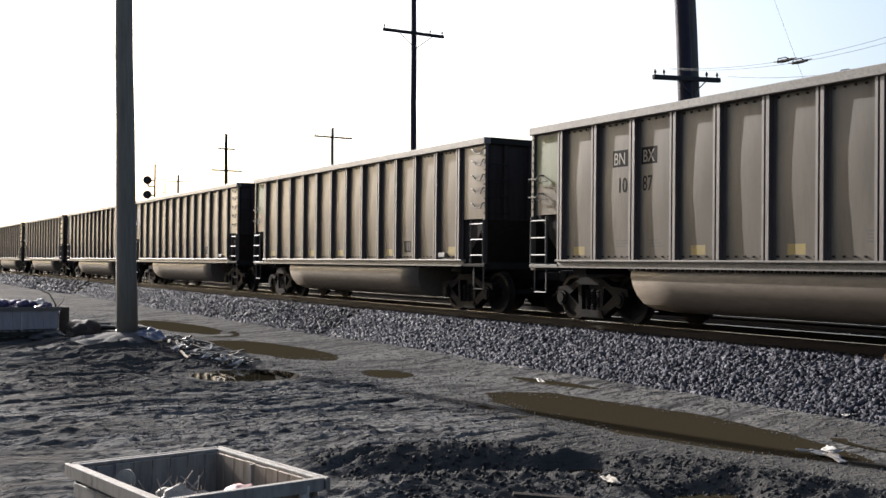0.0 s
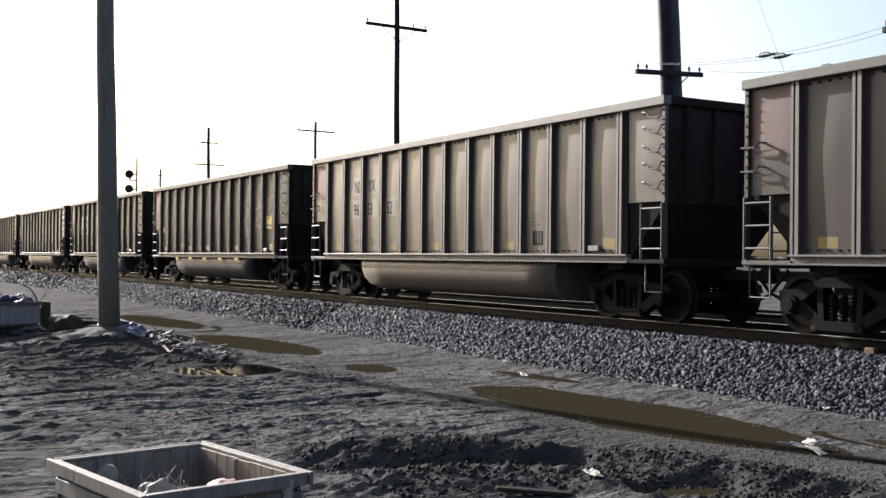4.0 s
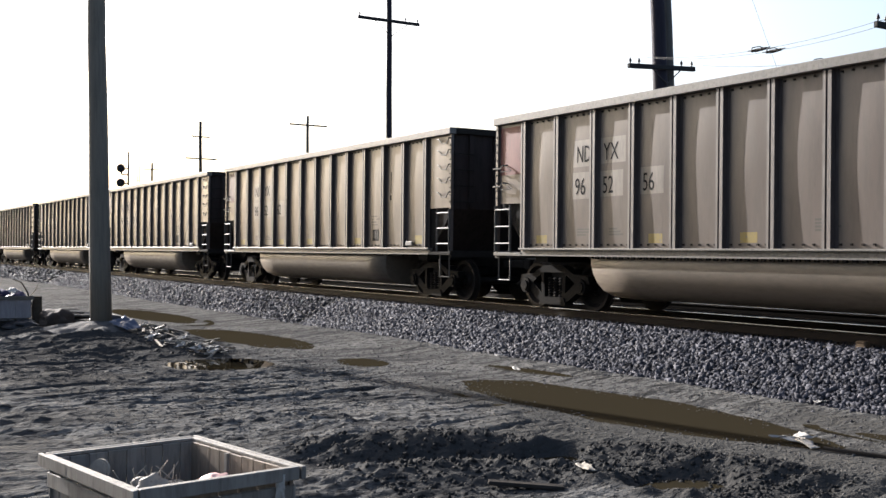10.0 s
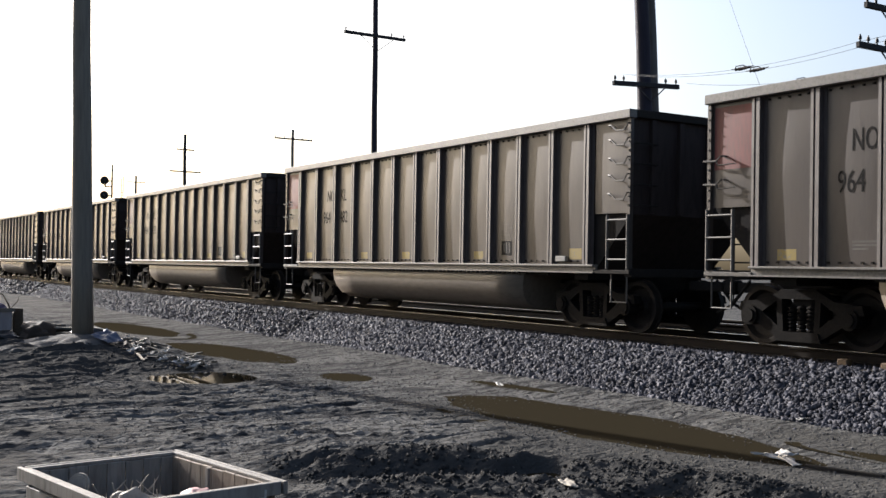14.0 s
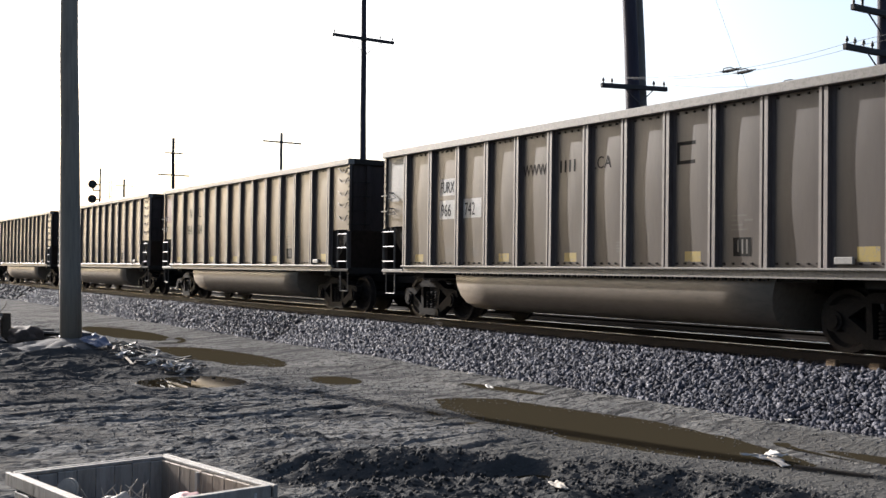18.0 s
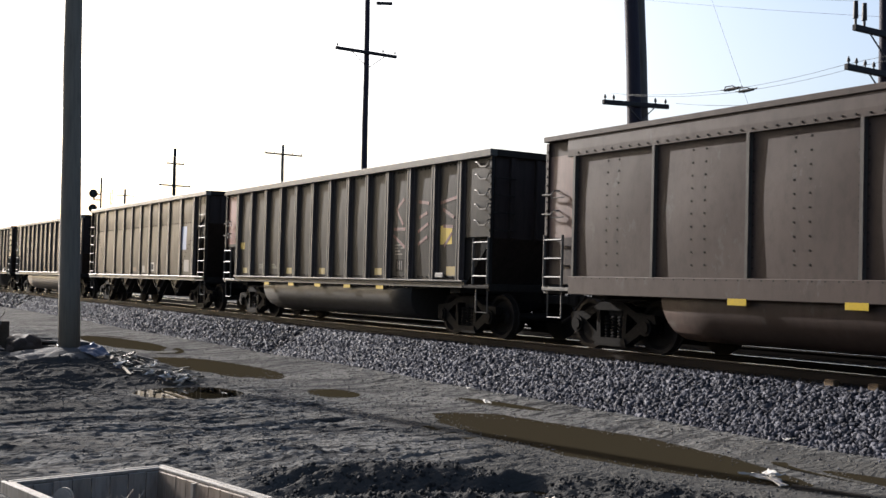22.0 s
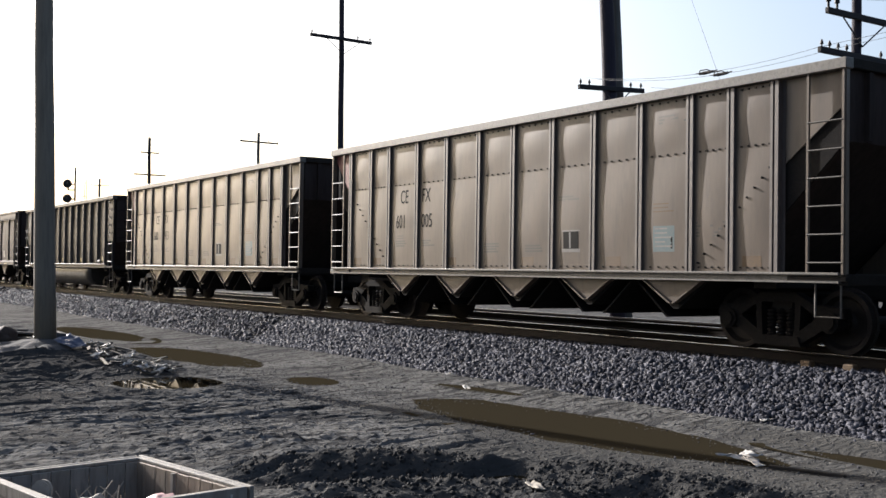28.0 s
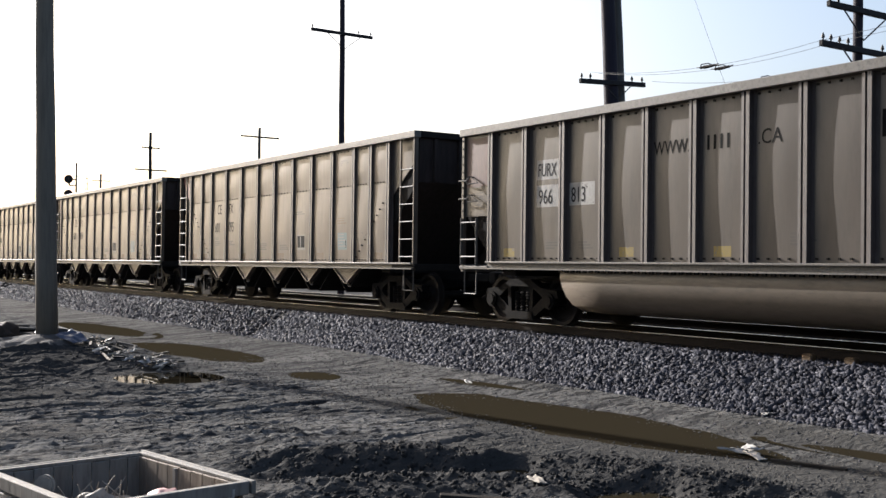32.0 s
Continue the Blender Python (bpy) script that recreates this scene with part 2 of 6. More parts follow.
m_blue = surface("blue_grey_plastic", [(.08, .09, .115), (.065, .074, .095), (.11, .118, .135)], .5, 0, 4, 24, .05)
m_sand = surface("dry_grey_sand", [(.185, .178, .175), (.15, .145, .143), (.225, .216, .21)], .9, 0, 2, 40, .3, spec=.05)
m_binwood = surface("pale_grey_bin_panel", [(0.48, 0.456, 0.4813), (0.384, 0.3648, 0.3885), (0.576, 0.552, 0.5775)], .8, 0, 2.5, 18, .2, (1, 1, .2), (.12, .11, .105), .64)
m_purple = surface("purple_blue_rag", [(.10, .085, .20), (.075, .065, .15), (.16, .15, .25)], .7, 0, 4, 24, .2)
m_bluesheet = surface("pale_blue_plastic_sheet", [(.13, .165, .26), (.10, .13, .21), (.25, .28, .36)], .45, 0, 4, 24, .1)
m_sack = surface("brown_sacking", [(.085, .065, .055), (.06, .046, .04), (.12, .095, .08)], .85, 0, 4, 24, .3)
m_plank = surface("grey_scrap_timber", [(.22, .20, .18), (.17, .155, .14), (.28, .26, .235)], .8, 0, 3, 20, .3, (.15, 1, 1))
m_twig = surface("dry_brush", [(.14, .11, .08), (.10, .08, .06), (.18, .15, .11)], .85, 0, 4, 20, .2)
m_far = surface("hazy_far_woods", [(.30, .31, .30), (.26, .27, .26), (.34, .35, .34)], .9, 0, .05, 1, 0)


# ---------------------------------------------------------------- mesh helpers
def box(bm, x0, x1, y0, y1, z0, z1, bevel=0.0):
    g = bmesh.ops.create_cube(bm, size=1.0)["verts"]
    bmesh.ops.transform(bm, verts=g, matrix=Matrix.LocRotScale(((x0 + x1) / 2, (y0 + y1) / 2, (z0 + z1) / 2), None, (x1 - x0, y1 - y0, z1 - z0)))
    if bevel:
        es = {e for v in g for e in v.link_edges}
        bmesh.ops.bevel(bm, geom=list(es), offset=bevel, segments=1, affect="EDGES")
    return g


def obox(bm, m, sx, sy, sz, bevel=0.0):
    """A box of that size centred at the pose m."""
    g = bmesh.ops.create_cube(bm, size=1.0)["verts"]
    bmesh.ops.transform(bm, verts=g, matrix=m @ Matrix.Diagonal((sx, sy, sz, 1)))
    if bevel:
        bmesh.ops.bevel(bm, geom=list({e for v in g for e in v.link_edges}), offset=bevel, segments=1, affect="EDGES")


def rod(bm, a, b, r0, r1=None, seg=8):
    a, b = Vector(a), Vector(b)
    d = b - a
    m = Matrix.Translation((a + b) / 2) @ d.to_track_quat("Z", "Y").to_matrix().to_4x4()
    bmesh.ops.create_cone(bm, cap_ends=True, segments=seg, radius1=r0, radius2=r0 if r1 is None else r1, depth=d.length, matrix=m)


def pipe(bm, pts, r, seg=6, r2=None):
    """A bent tube in one piece."""
    P = [Vector(p) for p in pts]
    rings = []
    for i, p in enumerate(P):
        d = (P[min(i + 1, len(P) - 1)] - P[max(i - 1, 0)]).normalized()
        q = d.to_track_quat("Z", "Y") if i == 0 else last.rotation_difference(d) @ q
        last = d
        ri = r if r2 is None else r + (r2 - r) * i / (len(P) - 1)
        rings.append([bm.verts.new(p + q @ Vector((ri * math.cos(k * math.tau / seg), ri * math.sin(k * math.tau / seg), 0))) for k in range(seg)])
    for a, b in zip(rings, rings[1:]):
        for k in range(seg):
            bm.faces.new((a[k], a[(k + 1) % seg], b[(k + 1) % seg], b[k]))
    bm.faces.new(rings[0][::-1]), bm.faces.new(rings[-1])


def prism(bm, pts, axis, a, b):
    """Extrudes the closed outline pts (2D) from a to b along x or y."""
    mk = (lambda p, s: (s, p[0], p[1])) if axis == "x" else (lambda p, s: (p[0], s, p[1]))
    lo, hi = [bm.verts.new(mk(p, a)) for p in pts], [bm.verts.new(mk(p, b)) for p in pts]
    n = len(pts)
    bm.faces.new(lo), bm.faces.new(hi[::-1])
    for i in range(n):
        bm.faces.new((lo[i], hi[i], hi[(i + 1) % n], lo[(i + 1) % n]))


def finish(name, bm, smooth=False):
    bmesh.ops.recalc_face_normals(bm, faces=bm.faces)
    me = bpy.data.meshes.new(name)
    bm.to_mesh(me)
    bm.free()
    if smooth:
        me.polygons.foreach_set("use_smooth", [True] * len(me.polygons))
    return me


def part(name, bm, material, parent=None, label="", at=None, smooth=False):
    me = bm if isinstance(bm, bpy.types.Mesh) else finish(name, bm, smooth)
    if material and not me.materials:
        me.materials.append(material)
    ob = new(name, me)
    if parent:
        ob.parent = parent
    if at is not None:
        ob.matrix_basis = at
    if label:
        tagged(ob, label=label)
    return ob


def thing(name, label, category, at=None, group="", kind="", data=None):
    ob = new(name, data)
    if at is not None:
        ob.matrix_basis = at
    return tagged(ob, label, category, group, kind)


def B():
    return bmesh.new()


def grid_mesh(name, P, nu, nv, material, smooth=True):
    """A sheet from an array of nu x nv points."""
    idx = np.arange(nu * nv).reshape(nu, nv)
    f = np.stack([idx[:-1, :-1], idx[1:, :-1], idx[1:, 1:], idx[:-1, 1:]], -1).reshape(-1, 4)
    me = bpy.data.meshes.new(name)
    me.vertices.add(nu * nv)
    me.vertices.foreach_set("co", P.reshape(-1).astype(np.float32))
    me.loops.add(f.size)
    me.loops.foreach_set("vertex_index", f.reshape(-1).astype(np.int32))
    me.polygons.add(len(f))
    me.polygons.foreach_set("loop_start", np.arange(0, f.size, 4, dtype=np.int32))
    me.polygons.foreach_set("use_smooth", np.full(len(f), smooth))
    me.update(calc_edges=True)
    me.validate()
    if material:
        me.materials.append(material)
    return me


def tri_mesh(name, V, F, material):
    me = bpy.data.meshes.new(name)
    me.vertices.add(len(V))
    me.vertices.foreach_set("co", V.reshape(-1).astype(np.float32))
    me.loops.add(F.size)
    me.loops.foreach_set("vertex_index", F.reshape(-1).astype(np.int32))
    me.polygons.add(len(F))
    me.polygons.foreach_set("loop_start", np.arange(0, F.size, 3, dtype=np.int32))
    me.update(calc_edges=True)
    me.materials.append(material)
    return me


def vnoise(x, y, seed=0):
    """Smooth value noise on arrays, 0 to 1."""
    xi, yi = np.floor(x).astype(np.int64), np.floor(y).astype(np.int64)
    fx, fy = x - xi, y - yi
    fx, fy = fx * fx * (3 - 2 * fx), fy * fy * (3 - 2 * fy)

    def h(a, b):
        n = (a * 374761393 + b * 668265263 + seed * 974634777) & 0xFFFFFFFF
        n = ((n ^ (n >> 13)) * 1274126177) & 0xFFFFFFFF
        return ((n ^ (n >> 16)) & 0xFFFF) / 65535.0
    return (h(xi, yi) * (1 - fx) + h(xi + 1, yi) * fx) * (1 - fy) + (h(xi, yi + 1) * (1 - fx) + h(xi + 1, yi + 1) * fx) * fy


def fbm(x, y, octaves=4, seed=0, gain=0.5):
    s, a, t = 0.0, 1.0, 0.0
    for i in range(octaves):
        s, t = s + a * vnoise(x * 2 ** i + 17.3 * i, y * 2 ** i - 9.1 * i, seed + i), t + a
        a *= gain
    return s / t


def smooth(a, b, x):
    u = np.clip((x - a) / (b - a), 0, 1)
    return u * u * (3 - 2 * u)


# ---------------------------------------------------------------- lettering shapes
def make_texts(words, size):
    obs = {}
    for s in sorted(words):
        cu = bpy.data.curves.new("lettering", "FONT")
        cu.body, cu.size, cu.extrude, cu.resolution_u = s, size, .001, 3
        obs[s] = bpy.data.objects.new("lettering", cu)
        scene.collection.objects.link(obs[s])
    dg = bpy.context.evaluated_depsgraph_get()
    made = {s: bpy.data.meshes.new_from_object(o.evaluated_get(dg)) for s, o in obs.items()}
    for o in obs.values():
        cu = o.data
        bpy.data.objects.remove(o)
        bpy.data.curves.remove(cu)
    for me in made.values():
        me.materials.clear()
    return made


TEXTS = make_texts({"ND", "YX", "NO", "KL", "FU", "RX", "FURX", "CE", "FX", "CI", "TX", "FL", "CX", "10", "87", "500", "501", "909", "064", "600", "601", "913",
                    "005", "074", "900", "095", "966", "742", "813", "964", "459", "433", "482", "438", "504", "361", "96", "53", "52", "50", "90", "51", "38",
                    "07", "62", "56", "1750", "BN", "BX", "WWW.", ".CA"}, .44)


# ---------------------------------------------------------------- ground
TRACK_Y, RAIL_Z = 13.73, 0.91
TRACK2_Y = 17.95
# puddles: centre x, y, half length, half width, turn (degrees), water level
PUDDLES = [(-11.0, 9.27, 3.6, 1.06, 1, -.02), (-23.5, 8.86, 3.3, .92, 2, -.02), (-31.9, 9.05, 3.7, .85, 0, .02), (-17.45, 8.82, .86, .46, -12, -.02),
           (-18.35, 6.42, 1.05, 1.0, -17, -.03), (-8.45, 6.3, .26, .50, 20, -.06), (-6.95, 6.65, .34, .5, 10, -.06), (-14.6, 10.5, 1.1, .22, 6, .03),
           (-6.2, 10.35, 1.9, .3, 4, .01)]


def lie(x, y):
    """The ground's height."""
    z = 0.10 * smooth(9.6, 11.4, y) + 0.25 * smooth(11.2, 12.4, y) - 0.25 * smooth(20, 24, y)
    z = z + 0.10 * smooth(-26, -60, x) * smooth(14, 8, y)
    z = z + 0.33 * np.exp(-(((x + 24.6) / 2.8) ** 2 + ((y - 5.6) / 2.2) ** 2))
    near = smooth(14, 9.5, y) * smooth(-70, -40, x)
    z = z + near * 0.10 * (fbm(x * .35, y * .35, 3, 3) - .5)
    # shallow wheel ruts run across the lot towards the tracks, with broken edges
    u = x + .18 * y + .9 * (fbm(x * .15, y * .15, 2, 8) - .5)
    lot = near * smooth(8.9, 7.4, y)
    z = z + lot * .05 * (fbm(u * .9, y * .28, 3, 25) - .5)
    rut = np.maximum(0, 1 - np.abs(2 * fbm(u * 1.4, y * .17, 3, 21, .55) - 1) * 6)
    z = z - lot * .07 * rut * smooth(.35, .6, fbm(x * .5, y * .5, 2, 22))
    crack = np.maximum(0, 1 - np.abs(2 * fbm(u * 3.4, y * .42, 3, 27, .55) - 1) * 8)
    z = z - lot * .045 * crack * smooth(.40, .58, fbm(u * .7, y * .35, 2, 28))
    calm = 1 - .6 * smooth(7.0, 8.2, y)
    crumb = np.maximum(0, fbm(u * 5.5, y * 1.7, 4, 61, .6) - .54)
    z = z + near * calm * (.05 + .075 * lot) * crumb * smooth(.3, .62, fbm(u * .8, y * .45, 3, 62))
    fine = np.maximum(0, fbm(u * 13.0, y * 5.0, 2, 65, .5) - .58)
    z = z + near * calm * (.04 + .07 * lot) * fine
    # churned wet mud: rolling lumps by the pole, two crumbly banks with a trench near the crate
    heap2 = np.exp(-(((x + 21.8) / 5.0) ** 2 + ((y - 4.7) / 1.9) ** 2))
    roll = 1 - np.abs(2 * fbm(u * 1.1, y * .8, 3, 31, .55) - 1) * 2
    z = z + near * heap2 * (.12 * (roll - .4) + .06 * (fbm(u * 5, y * 2.5, 3, 33, .6) - .5))

    def bank_of(x0, y0, x1, y1, w, h, seed):
        dx, dy = x1 - x0, y1 - y0
        k = np.clip(((x - x0) * dx + (y - y0) * dy) / (dx * dx + dy * dy), 0, 1)
        d = np.hypot(x - x0 - k * dx, y - y0 - k * dy) + .45 * w * (fbm(x * 1.4, y * 1.4, 2, seed) - .5)
        g = np.exp(-(d / w) ** 2)
        lump = fbm(x * 4.2, y * 4.2, 4, seed + 1, .62)
        return h * g * (.55 + .25 * np.sin(k * 3.1)) + g * .15 * (np.abs(lump - .5) * 2 - .18) * (.5 + h)
    z = z + bank_of(-9.75, 4.55, -8.85, 6.35, .42, .20, 71) + bank_of(-8.35, 4.2, -7.95, 5.75, .38, .17, 74) + bank_of(-8.55, 6.75, -6.2, 7.95, .34, .15, 77) + bank_of(-7.7, 5.9, -6.5, 6.3, .30, .12, 83)
    z = z - .12 * np.exp(-(((x + 8.95 - .3 * (y - 5.2)) / .25) ** 2 + ((y - 5.2) / 1.1) ** 2))
    z = z + bank_of(-11.6, 4.9, -9.6, 5.6, .5, .07, 79)
    z = z + near * .010 * (fbm(x * 9, y * 13, 3, 41, .75) - .5)
    z = z * (1 - smooth(1.5, 1.0, np.hypot(x + 6.1, y - 1.9)))
    for cx, cy, a, b, turn, lev in PUDDLES:
        c, s = math.cos(radians(turn)), math.sin(radians(turn))
        px, py = ((x - cx) * c + (y - cy) * s) / a, (-(x - cx) * s + (y - cy) * c) / b
        d = np.hypot(px, py) + .26 * (fbm(x * 1.1, y * 1.7, 3, 51) - .5)
        k = smooth(1.45, .95, d)
        z = z * (1 - k) + k * (lev + .05 * (d - .96))
    return z


def ease(a, b, n):
    return np.linspace(a, b, n)


gx = np.concatenate([-np.geomspace(3000, 46, 40), ease(-45, -26, 230)[:-1], ease(-26, -3, 740), np.geomspace(3, 3000, 44) - 5.9])
gy = np.concatenate([-np.geomspace(3000, 3, 40), ease(-2.2, 2, 36)[:-1], ease(2, 9.6, 310)[:-1], ease(9.6, 12.4, 80), np.geomspace(12.9, 3000, 60)])
GX, GY = np.meshgrid(gx, gy, indexing="ij")


def ground_material():
    m = bpy.data.materials.new("wet_dirt")
    m.use_nodes = True
    nt = m.node_tree
    N, Lk, bs = nt.nodes.new, nt.links.new, nt.nodes["Principled BSDF"]
    tc = N("ShaderNodeTexCoord")

    def nz(sc, d, r, st=(1, 1, 1)):
        n, v = N("ShaderNodeTexNoise"), N("ShaderNodeVectorMath")
        v.operation = "MULTIPLY"
        v.inputs[1].default_value = st
        Lk(tc.outputs["Object"], v.inputs[0])
        Lk(v.outputs[0], n.inputs["Vector"])
        n.inputs["Scale"].default_value, n.inputs["Detail"].default_value, n.inputs["Roughness"].default_value = sc, d, r
        return n.outputs[0]

    def rng(s, a, b, c=0.0, e=1.0):
        r = N("ShaderNodeMapRange")
        for k, v in (("From Min", a), ("From Max", b), ("To Min", c), ("To Max", e)):
            r.inputs[k].default_value = v
        Lk(s, r.inputs["Value"])
        return r.outputs[0]

    def mix(f, a, b):
        x = N("ShaderNodeMix")
        x.data_type = "RGBA"
        Lk(f, x.inputs["Factor"])
        for s, v in ((6, a), (7, b)):
            if isinstance(v, tuple):
                x.inputs[s].default_value = (*v, 1)
            else:
                Lk(v, x.inputs[s])
        return x.outputs[2]
    blot, grit, strip = nz(.45, 3, .5), nz(24, 2, .5, (1, .6, 1)), nz(.9, 3, .5, (1, .28, 1))
    fleck, lines, rough = nz(8.5, 3, .5, (1, .3, 1)), nz(2.8, 4, .55, (1, .13, 1)), nz(13, 4, .6, (1, .5, 1))
    c = mix(rng(strip, .38, .62), (.0745, .0742, .0728), (.1090, .1078, .1045))
    c = mix(rng(blot, .42, .62), c, (.0880, .0869, .0842))
    c = mix(rng(grit, .50, .66), c, (.0500, .0498, .0496))
    # dark lines and flecks put small shadows of ruts and crumbs into the colour
    c = mix(rng(lines, .53, .60), c, (.0380, .0381, .0386))
    c = mix(rng(fleck, .55, .61), c, (.0235, .0236, .0240))
    c = mix(rng(nz(19, 2, .5, (1, .45, 1)), .60, .64), c, (.0200, .0201, .0205))
    # churned mud is darker and wetter
    sep = N("ShaderNodeSeparateXYZ")
    Lk(tc.outputs["Object"], sep.inputs[0])
    wet = nz(.8, 4, .5, (1, .4, 1))
    y_in = rng(sep.outputs["Y"], 5.4, 2.4, 0, .8)
    w = N("ShaderNodeMath")
    w.operation = "MULTIPLY"
    Lk(rng(wet, .46, .58), w.inputs[0])
    Lk(y_in, w.inputs[1])

    def blob(cx, cy, rx, ry):
        v = N("ShaderNodeVectorMath")
        v.operation = "MULTIPLY_ADD"
        v.inputs[1].default_value, v.inputs[2].default_value = (1 / rx, 1 / ry, 0), (-cx / rx, -cy / ry, 0)
        Lk(tc.outputs["Object"], v.inputs[0])
        ln, ad = N("ShaderNodeVectorMath"), N("ShaderNodeMath")
        ln.operation, ad.operation = "LENGTH", "MULTIPLY_ADD"
        Lk(v.outputs[0], ln.inputs[0])
        Lk(wet, ad.inputs[0])
        ad.inputs[1].default_value = 2.2
        Lk(ln.outputs["Value"], ad.inputs[2])
        return rng(ad.outputs[0], 2.35, 1.75)
    mud = w.outputs[0]
    for q in ((-8.7, 5.25, 1.6, 1.5), (-24.0, 5.4, 7.0, 2.0), (-28.5, 4.8, 6.0, 2.6), (-18.2, 3.4, 3.0, 1.0), (-7.3, 7.2, 1.5, .75), (-6.9, 6.4, 1.0, .6)):
        mx = N("ShaderNodeMath")
        mx.operation = "MAXIMUM"
        Lk(mud, mx.inputs[0])
        Lk(blob(*q), mx.inputs[1])
        mud = mx.outputs[0]
    damp = blob(-9.2, 8.25, 4.2, .8)
    for q in ((-6.4, 8.3, 2.6, 1.5), (-6.2, 10.5, 3.4, .6), (-8.6, 7.3, 2.4, .9), (-5.6, 7.2, 1.6, 1.6)):
        mx = N("ShaderNodeMath")
        mx.operation = "MAXIMUM"
        Lk(damp, mx.inputs[0])
        Lk(blob(*q), mx.inputs[1])
        damp = mx.outputs[0]
    c = mix(damp, c, (.0462, .0456, .0440))
    c = mix(mud, c, (.0335, .0331, .0326))
    Lk(c, bs.inputs["Base Color"])
    Lk(rng(wet, .4, .65, .78, .56), bs.inputs["Roughness"])
    b = N("ShaderNodeBump")
    b.inputs["Strength"].default_value, b.inputs["Distance"].default_value = 1.0, .06
    Lk(rough, b.inputs["Height"])
    Lk(b.outputs[0], bs.inputs["Normal"])
    bs.inputs["Specular IOR Level"].default_value = 0.004
    return m


ground = part("ground", grid_mesh("ground", np.stack([GX, GY, lie(GX, GY)], -1), len(gx), len(gy), ground_material()), None)
tagged(ground, "wet rutted grey-brown dirt lot beside the tracks", "ground", kind="structure")


def water_material(name, rough, spec, col):
    m = bpy.data.materials.new(name)
    m.use_nodes = True
    nt = m.node_tree
    bs = nt.nodes["Principled BSDF"]
    bs.inputs["Base Color"].default_value = col
    bs.inputs["Roughness"].default_value = rough
    bs.inputs["IOR"].default_value = 1.33
    bs.inputs["Specular IOR Level"].default_value = spec
    n, b = nt.nodes.new("ShaderNodeTexNoise"), nt.nodes.new("ShaderNodeBump")
    n.inputs["Scale"].default_value = 1.6
    b.inputs["Strength"].default_value, b.inputs["Distance"].default_value = .02, .02
    tc = nt.nodes.new("ShaderNodeTexCoord")
    nt.links.new(tc.outputs["Object"], n.inputs["Vector"])
    nt.links.new(n.outputs[0], b.inputs["Height"])
    nt.links.new(b.outputs[0], bs.inputs["Normal"])
    return m


m_water, m_clear = water_material("muddy_water", .30, .0, (.0178, .0150, .0098, 1)), water_material("still_water", .0, .5, (.012, .010, .006, 1))
for cx, cy, a, b, turn, lev in PUDDLES:
    bm = B()
    n = 40
    rim = [bm.verts.new((a * 1.28 * math.cos(k * math.tau / n), b * 1.28 * math.sin(k * math.tau / n), 0)) for k in range(n)]
    bm.faces.new(rim)
    tagged(part("puddle", bm, m_clear if a == 1.05 else m_water, None, at=pose(cx, cy, lev, 0, 0, turn)), "shallow muddy rain puddle in the dirt", "puddle", "puddles", "structure")

# ---------------------------------------------------------------- railway track
def rail_mesh(x0, x1):
    bm = B()
    h, w = .17, .07
    prism(bm, [(-.07, 0), (.07, 0), (.07, .012), (.012, .03), (.012, h - .04), (.036, h - .03), (.036, h - .006), (.03, h), (-.03, h), (-.036, h - .006),
               (-.036, h - .03), (-.012, h - .04), (-.012, .03), (-.07, .012)], "x", x0, x1)
    return bm


def track(yc, label, x0=-260.0, x1=40.0):
    t = thing("railway_track", label, "railway track", pose(0, yc, RAIL_Z), "tracks", "structure")
    for s in (-1, 1):
        r = part("rail", rail_mesh(x0, x1), m_rail, t, at=pose(0, s * .753, -.172))
        bm = B()
        box(bm, x0, x1, -.036, .036, .1705, .174)
        part("rail_head", bm, m_railtop, r, "polished running surface")
    bm = B()
    box(bm, -.115, .115, -1.3, 1.3, -.18, 0, .012)
    tie = finish("tie", bm)
    tie.materials.append(m_tie)
    bm = B()
    box(bm, -.09, .09, -.19, .19, 0, .012)
    for sy in (-.13, .13):
        for sx in (-.05, .05):
            box(bm, sx - .012, sx + .012, sy - .012, sy + .012, .012, .04)
    plate = finish("tie_plate", bm)
    plate.materials.append(m_rail)
    rnd = random.Random(5)
    for k in range(130):
        x = -68 + .53 * k
        o = part("tie", tie, None, t, at=pose(x, 0, -.186, 0, 0, rnd.uniform(-1, 1)))
        if -42 < x < -4 and yc < 15:
            for s in (-1, 1):
                part("tie_plate", plate, None, o, at=pose(0, s * .753, .002))
    return t


track(TRACK_Y, "main railway track with steel rails on timber ties")
track(TRACK2_Y, "second railway track with bright rails behind the train")


def bed(y):
    """Height of the ballast bed across both tracks."""
    z = np.where(y < 12.42, .715 - (12.42 - y) * .56, .715)
    z = np.where(y > 19.4, .70 - (y - 19.4) * .5, z)
    return z


bx = np.concatenate([-np.geomspace(1500, 62, 40), np.linspace(-60, 2, 300), np.geomspace(4, 600, 20)])
by = np.concatenate([np.linspace(10.9, 12.7, 22), np.linspace(13, 19.3, 16), np.linspace(19.4, 21.4, 8)])
BX, BY = np.meshgrid(bx, by, indexing="ij")
m_bed = surface("ballast_bed", [(.06, .06, .063), (.045, .045, .047), (.08, .078, .078)], .85, 0, 14, 30, .9, dist=.05, spec=.03)
tagged(part("ballast_bank", grid_mesh("ballast_bank", np.stack([BX, BY, bed(BY) - .05 + .04 * (fbm(BX * 5, BY * 5, 3, 77) - .5)], -1), len(bx), len(by), m_bed), None),
       "sloping bank of grey crushed stone under the tracks", "ballast", kind="structure")


